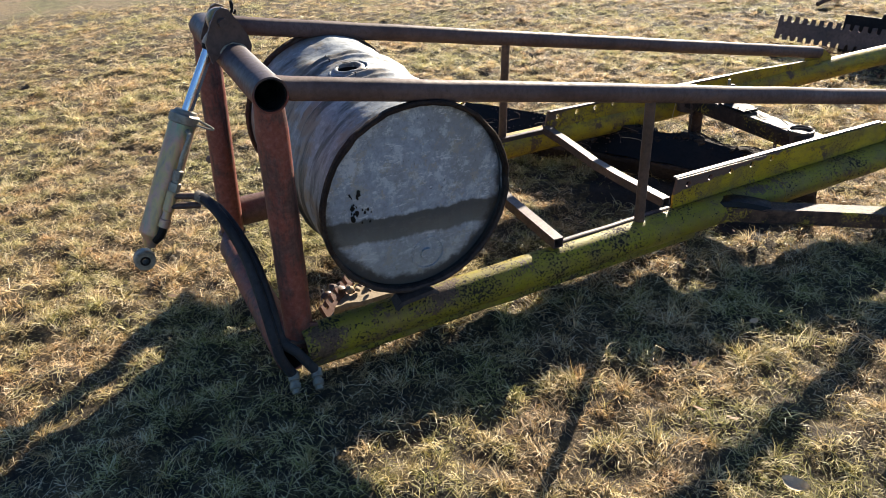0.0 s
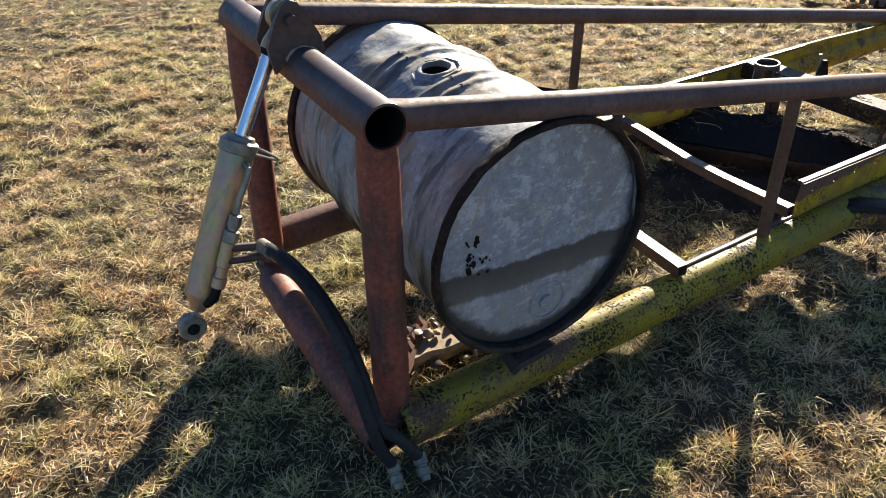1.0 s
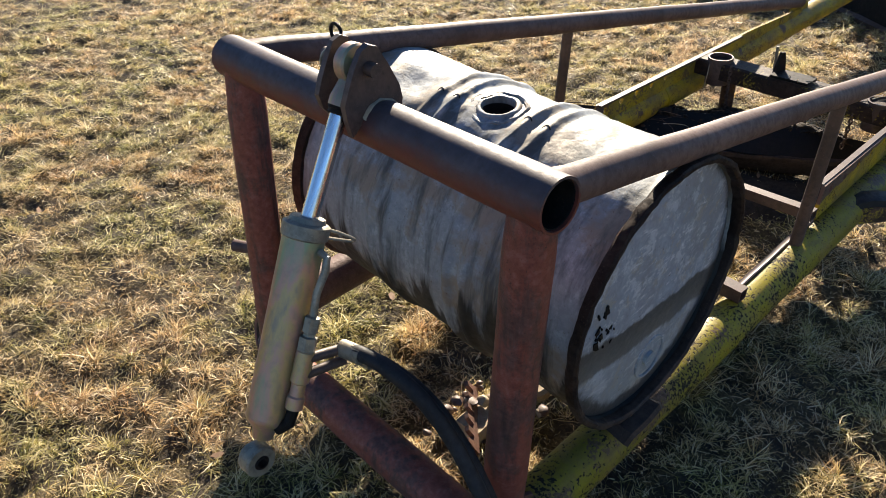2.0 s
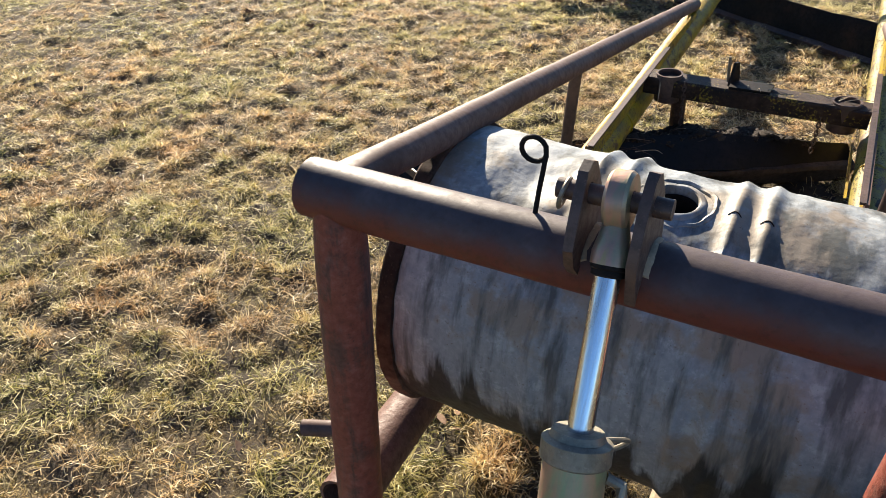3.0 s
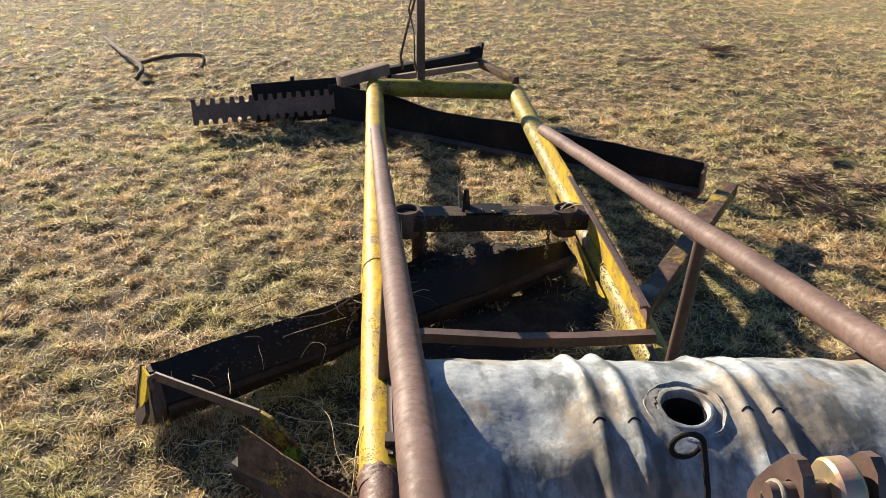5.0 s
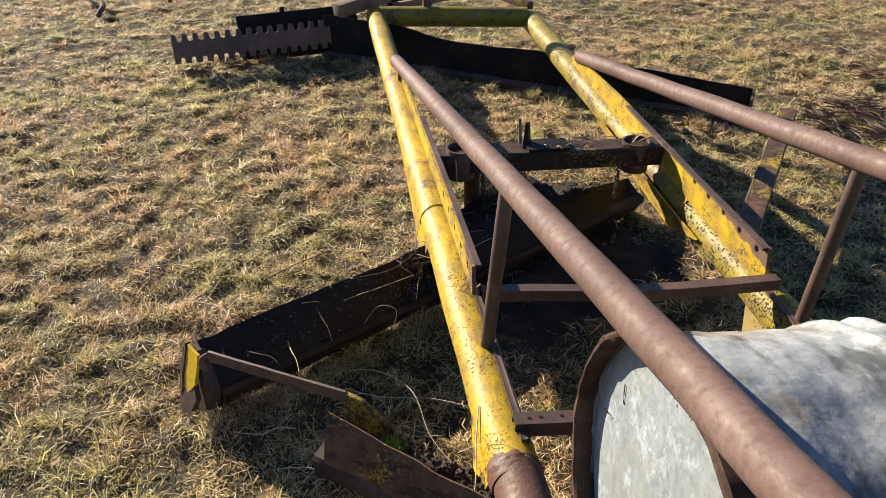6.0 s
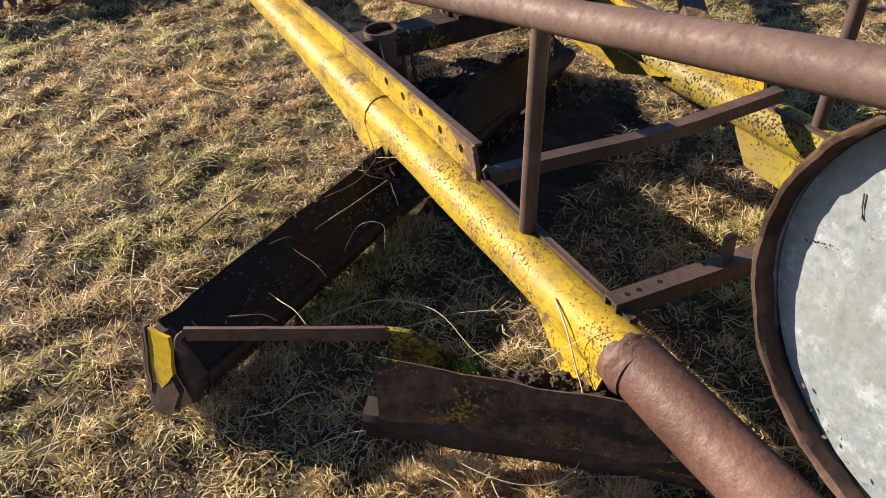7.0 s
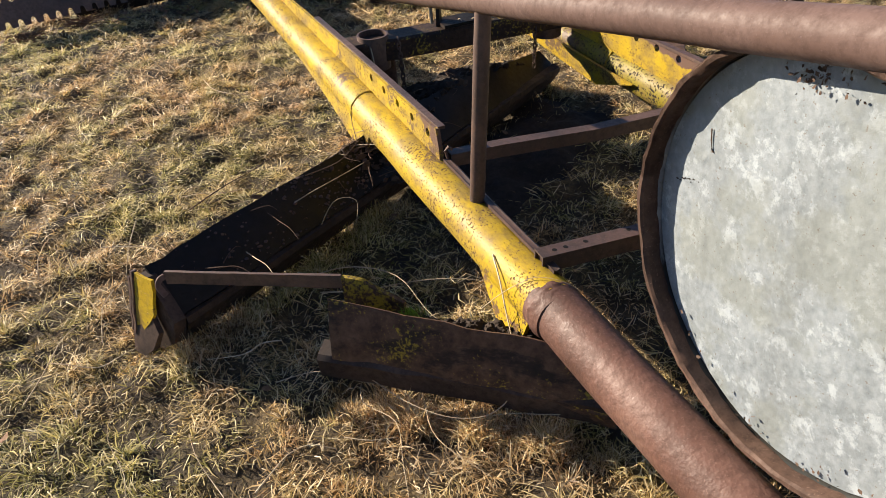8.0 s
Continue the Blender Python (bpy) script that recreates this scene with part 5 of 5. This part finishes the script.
crumbs("blade_mud", "flakes of mud and rust stuck on the middle blade", "mud", RUST, face_mud, (0.0015, 0.006), 33)
crumbs("pipe_dirt", "brown dirt heaped where the blade meets the pipe", "dirt", BARK, pipe_bank, (0.004, 0.012), 32)
for k in range(46):
    if k < 20:
        p = A0.lerp(A1, rng.gauss(0.4, 0.05)) + sa * rng.uniform(-0.04, 0.06) + Vector((0, 0, 0.16 + rng.uniform(-0.02, 0.03)))
        lab, grp = "thin dry twig caught where the blade meets the pipe", "twigs at the pipe"
    else:
        p = A0.lerp(A1, rng.uniform(0.52, 0.74)) - sa * rng.uniform(-0.01, 0.12) + Vector((0, 0, 0.168))
        lab, grp = "bits of straw lying on the dirt behind the blade", "straw behind the blade"
    a, n = rng.uniform(0, 6.28), rng.uniform(0.04, 0.2 if k < 20 else 0.08)
    d = Vector((math.cos(a), math.sin(a), rng.uniform(-0.15, 0.35 if k < 20 else 0.1)))
    e = Vector((-math.sin(a), math.cos(a), 0.3)) * n * rng.uniform(-0.35, 0.35)
    stalk("twig" if k < 20 else "straw", [p, p + d * n * 0.5 + e, p + d * n], rng.uniform(0.0009, 0.0018), (BARK, STALK, BARK, LEAF)[k % 4], lab, "twig" if k < 20 else "straw", grp)

RUNNERS = (
    ("twig", [(-0.77, 1.594, 0.03), (-0.709, 1.577, 0.14), (-0.657, 1.54, 0.15), (-0.672, 1.512, 0.1)], 0.0014, STALK),
    ("twig", [(-0.8, 1.61, 0.15), (-0.75, 1.606, 0.17), (-0.699, 1.614, 0.18), (-0.593, 1.651, 0.19)], 0.0014, STALK),
    ("twig", [(-0.693, 1.756, 0.17), (-0.697, 1.692, 0.15)], 0.0012, BARK),
    ("dry_stalk", [(-1.053, 1.94, 0.03), (-0.939, 2.012, 0.04), (-0.845, 2.068, 0.04), (-0.748, 2.127, 0.045), (-0.661, 2.172, 0.03)], 0.0022, BARK),
    ("dry_stalk", [(-1.221, 2.995, 0.03), (-1.16, 2.956, 0.045), (-1.084, 2.843, 0.045), (-1.045, 2.653, 0.03)], 0.002, STALK),
    ("dry_stalk", [(-1.199, 1.958, 0.03), (-1.225, 1.8, 0.045), (-1.246, 1.671, 0.03)], 0.0017, STALK),
    ("dry_stalk", [(-1.277, 1.624, 0.035), (-1.304, 1.539, 0.045), (-1.314, 1.426, 0.03)], 0.0017, STALK),
    ("dry_stalk", [(-0.852, 3.0, 0.03), (-0.835, 2.82, 0.045), (-0.76, 2.71, 0.045), (-0.701, 2.74, 0.03)], 0.002, STALK),
)
for name, pts, r, mat in RUNNERS:
    on_lawn = name == "dry_stalk"
    stalk(name, pts, r, mat, "long dry runner lying in the lawn" if on_lawn else "thin dry twig hanging off the middle blade", "stalk" if on_lawn else "twig", "dry stalks on the lawn" if on_lawn else "twigs at the pipe")
for x, y, n, turn in ((1.384, 0.914, 0.032, 20), (0.84, 1.36, 0.016, 80)):
    bm = bmesh.new()
    m = pose(x, y, swell(x, y) + 0.035, 12, -8, turn)
    rows = []
    for i in range(7):
        f = i / 6 * 2 - 1
        wide = n * 0.62 * max(1 - f * f, 0.02) ** 0.6
        rows.append([bm.verts.new(m @ Vector((f * n, wide * g, 0.35 * n * (g * g) + 0.25 * n * f * f - 0.1 * n))) for g in (-1, -0.4, 0, 0.4, 1)])
    for r0, r1 in zip(rows, rows[1:]):
        for k in range(4):
            bm.faces.new((r0[k], r0[k + 1], r1[k + 1], r1[k]))
    tagged(part("pale_leaf", bm, STALK), "pale curled dead leaf lying on the grass", "leaf", "pale leaves")

branch = thing("fallen_branch", (0, 0, 0), "bare forked branch lying on the lawn", "branch")
for pts, r in (([(-3.15, 7.2, 0.03), (-2.75, 6.4, 0.06), (-2.45, 5.9, 0.05), (-2.42, 5.65, 0.01)], 0.018), ([(-2.5, 6.0, 0.05), (-2.25, 6.05, 0.09), (-2.0, 6.1, 0.08), (-1.97, 5.95, 0.02)], 0.016)):
    bm = bmesh.new()
    sweep(bm, bezier(pts, 6), circle(r, 8))
    part("limb", wavy(bm, 0.006, 14), BARK, branch)


def scatter(name, label, cat, mat, n, place, size, seed):
    """Many small curled flakes in one mesh."""
    g = np.random.default_rng(seed)
    bm = bmesh.new()
    for k in range(n):
        x, y = place(g)
        s, a = g.uniform(*size), g.uniform(0, 6.28)
        m = pose(x, y, swell(x, y) + g.uniform(0.01, 0.035), g.uniform(-35, 35), g.uniform(-35, 35), math.degrees(a))
        c = g.uniform(-0.3, 0.5) * s
        vs = [bm.verts.new(m @ Vector(p)) for p in ((-s, 0, c), (-s * 0.3, -s * 0.45, 0), (s * 0.5, -s * 0.35, 0), (s, 0, c), (s * 0.4, s * 0.4, c * 0.4), (-s * 0.4, s * 0.4, c * 0.3))]
        bm.faces.new(vs)
    tagged(part(name, bm, mat), label, cat, kind="stuff")


def by_blades(g):
    f = g.uniform(0, 1)
    if g.random() < 0.55:
        p = C0.lerp(C1, f) + Vector((-0.15, -0.2, 0)) * abs(g.normal(0.4, 0.4))
    elif g.random() < 0.5:
        p = S0.lerp(S1, f) + Vector((0, -0.12, 0)) * abs(g.normal(0.5, 0.5))
    else:
        p = A0.lerp(A1, 0.5 + 0.5 * f) + Vector((-0.03, 0.12, 0)) * abs(g.normal(0.5, 0.5))
    return p.x, p.y


scatter("leaf_litter", "brown leaf litter gathered along the blades", "leaves", LEAF, 520, by_blades, (0.008, 0.026), 3)
scatter("dead_leaf", "dead leaves scattered over the lawn", "leaves", LEAF, 330, lambda g: (g.uniform(-4.5, 3), g.uniform(-0.8, 7.5)), (0.008, 0.024), 8)


def weed_heaps(name, heaps, mat, label, seed):
    """Heaps of dead weeds, joined."""
    g = random.Random(seed)
    verts, faces = [], []
    for x, y, r in heaps:
        for k in range(int(240 * r / 0.2)):
            a, d = g.uniform(0, 6.28), abs(g.gauss(0, r * 0.5))
            p = Vector((x + d * math.cos(a), y + d * math.sin(a), g.uniform(0, 0.02)))
            b, n = g.uniform(0, 6.28), g.uniform(0.4, 1.3) * min(r, 0.12)
            q = p + Vector((math.cos(b) * n, math.sin(b) * n, g.uniform(0.0, 0.08 * r + 0.02)))
            w = Vector((-math.sin(b), math.cos(b), 0)) * g.uniform(0.0008, 0.002)
            m = (p + q) / 2 + Vector((0, 0, 0.006))
            faces.append(range(len(verts), len(verts) + 5))
            verts += [p - w, p + w, m + w, q, m - w]
    me = bpy.data.meshes.new(name)
    me.from_pydata(verts, [], [list(f) for f in faces])
    me.materials.append(mat)
    tagged(new(name, me), label, "weeds", kind="stuff")


weed_heaps("dead_weeds", ((2.18, 3.56, 0.08), (2.6, 6.3, 0.16), (-3.36, 3.18, 0.03), (-2.76, 3.05, 0.025), (-2.62, 2.52, 0.02), (-2.9, 1.63, 0.025), (-1.55, 4.2, 0.08), (-1.3, 4.28, 0.08)), LEAF, "dark heaps of dead weeds on the lawn", 1)
weed_heaps("dry_weeds", ((1.75, 2.75, 0.16), (1.8, 3.1, 0.2), (1.55, 3.0, 0.1), (2.1, 3.0, 0.12)), WOOD, "brown heaps of dry weeds beside the rear blade", 2)


# ---- grass ----
def waves(x, y, k, seed):
    """Cheap smooth noise of about 1 / k metres, from -1 to 1."""
    g = np.random.default_rng(seed)
    out = np.zeros_like(x)
    for _ in range(6):
        a, p, f = g.uniform(0, 6.28), g.uniform(0, 6.28), k * g.uniform(0.6, 1.6)
        out += np.sin(f * (x * np.cos(a) + y * np.sin(a)) * 3.1 + p + 1.4 * np.sin(f * (y * np.cos(a) - x * np.sin(a)) * 2.3 + 2 * p))
    return out / 3.2


def make_grass():
    g = np.random.default_rng(5)
    cols = []
    # rings about the frame: inner and outer radius, tufts and loose blades to the square metre, blade scale
    for r0, r1, tufts, loose, s in ((0.0, 2.3, 440, 13500, 1.0), (2.3, 3.8, 260, 7600, 1.2), (3.8, 6.2, 190, 5600, 1.45), (6.2, 12.0, 80, 2000, 2.0)):
        area = math.pi * (r1 * r1 - r0 * r0)
        for count, tuft in ((int(tufts * area), True), (int(loose * area), False)):
            r, a = np.sqrt(g.uniform(r0 * r0, r1 * r1, count)), g.uniform(0, 2 * np.pi, count)
            x, y = -0.3 + r * np.cos(a), 1.1 + r * np.sin(a)
            edge = np.minimum(np.minimum(x + 6.6, np.where(y > 2.5, 6.8, 4.1) - x), np.minimum(y + 1.9, 12 - y))
            ok = edge > 0.9 * g.random(len(x)) ** 2
            x, y = x[ok], y[ok]
            cover = 0.3 * waves(x, y, 2.2, 3) + 0.75 * waves(x, y, 8.0 / s, 21) + 0.55 * waves(x, y, 17.0 / s, 22)
            ok = g.random(len(x)) < np.clip(0.8 + 0.55 * cover, 0.28, 1)
            x, y = x[ok], y[ok]
            if tuft:
                rep = g.integers(12, 40, len(x))
                rad = g.uniform(0.008, 0.03, len(x)) * s
                tall = g.uniform(0.6, 1.25, len(x)) * (1 + 0.35 * waves(x, y, 0.9, 8))
                comb = g.uniform(0, 2 * np.pi, len(x))
                x, y, rad, tall, comb = (np.repeat(v, rep) for v in (x, y, rad, tall, comb))
                n = len(x)
                az, d = g.uniform(0, 2 * np.pi, n), np.sqrt(g.random(n))
                x, y = x + rad * d * np.cos(az), y + rad * d * np.sin(az)
                lean = np.radians(g.uniform(8, 40, n) + 42 * d)
                length = g.uniform(0.03, 0.075, n) * tall
                az = np.where(g.random(n) < 0.5, comb + g.normal(0, 0.7, n), az)
            else:
                n = len(x)
                az = g.uniform(0, 2 * np.pi, n)
                lean = np.radians(g.uniform(45, 92, n))
                length = g.uniform(0.02, 0.08, n)
            w = g.uniform(0.0006, 0.0017, n) * s
            cols.append(np.stack([x, y, az, lean, length * s ** 0.7, w, np.full(n, 0.0 if tuft else 0.007)], 1))
    # tufts left standing along the blades' feet, where no mower reaches
    for p, q, side, per in ((A0, A1, sa * 0.1, 900), (A0, A1, sa * -0.03, 500), (B0, B1, sb * 0.085, 2600), (C0, C1, uc.cross(Vector((0, 0, 1))) * 0.09, 700)):
        n = int(per * (q - p).length * 4)
        f = g.uniform(-0.03, 1.0, n)
        x = p.x + (q.x - p.x) * f + side.x * g.uniform(0.7, 1.5, n) + g.normal(0, 0.012, n)
        y = p.y + (q.y - p.y) * f + side.y * g.uniform(0.7, 1.5, n) + g.normal(0, 0.012, n)
        cols.append(np.stack([x, y, g.uniform(0, 2 * np.pi, n), np.radians(g.uniform(8, 55, n)), g.uniform(0.04, 0.085, n), g.uniform(0.0006, 0.0015, n), np.zeros(n)], 1))
    x, y, az, lean, length, w, lift = np.concatenate(cols).T
    n = len(x)
    f = ((x - A0.x) * ua.x + (y - A0.y) * ua.y) / (A1 - A0).length
    u = (x - A0.x) * sa.x + (y - A0.y) * sa.y
    bare = (f > 0.44) & (f < 0.96) & (u > -0.02) & (g.random(n) < np.clip(0.96 - 3.2 * np.maximum(u - 0.34, 0), 0, 1))
    x, y, az, lean, length, w, lift = (v[~bare] for v in (x, y, az, lean, length, w, lift))
    n = len(x)
    hump = np.array([noise.noise((a * 11, b * 11, 7)) for a, b in zip(x, y)])
    length = length * np.clip(0.68 + 0.9 * hump, 0.3, 1.1)
    z = np.array([swell(a, b) for a, b in zip(x, y)]) - 0.003 + lift * g.random(n)
    lean2 = np.minimum(lean + np.radians(g.uniform(5, 65, n)), np.radians(112))
    base = np.stack([x, y, z], 1)
    d1 = np.stack([np.cos(az) * np.sin(lean), np.sin(az) * np.sin(lean), np.cos(lean)], 1) * (length * 0.55)[:, None]
    az2 = az + g.normal(0, 0.5, n)
    d2 = np.stack([np.cos(az2) * np.sin(lean2), np.sin(az2) * np.sin(lean2), np.cos(lean2)], 1) * (length * 0.45)[:, None]
    tw = g.uniform(-0.9, 0.9, n)
    sd = np.stack([-np.sin(az) * np.cos(tw), np.cos(az) * np.cos(tw), np.sin(tw)], 1) * w[:, None]
    bend = base + d1
    tip = bend + d2
    # far blades are single slivers, near ones are bent
    far = np.hypot(x + 0.3, y - 1.1) > 3.8
    near = ~far
    n, m = int(near.sum()), int(far.sum())
    co = np.stack([base - sd, base + sd, bend + sd * 0.8, bend - sd * 0.8, tip], 1)[near].reshape(-1, 3)
    co = np.concatenate([co, np.stack([base - sd, base + sd, tip], 1)[far].reshape(-1, 3)])
    me = bpy.data.meshes.new("grass")
    me.vertices.add(len(co))
    me.vertices.foreach_set("co", co.astype(np.float32).ravel())
    idx = (np.arange(n)[:, None] * 5 + np.array([0, 1, 2, 3, 3, 2, 4])).ravel()
    idx = np.concatenate([idx, 5 * n + np.arange(3 * m)])
    me.loops.add(len(idx))
    me.loops.foreach_set("vertex_index", idx.astype(np.int32))
    starts = np.concatenate([(np.arange(n)[:, None] * 7 + np.array([0, 4])).ravel(), 7 * n + 3 * np.arange(m)])
    me.polygons.add(len(starts))
    me.polygons.foreach_set("loop_start", starts.astype(np.int32))
    me.update(calc_edges=True)
    me.materials.append(GRASS)
    tagged(new("grass", me), "short matted dry grass, straw-coloured with green", "grass", kind="stuff")


make_grass()
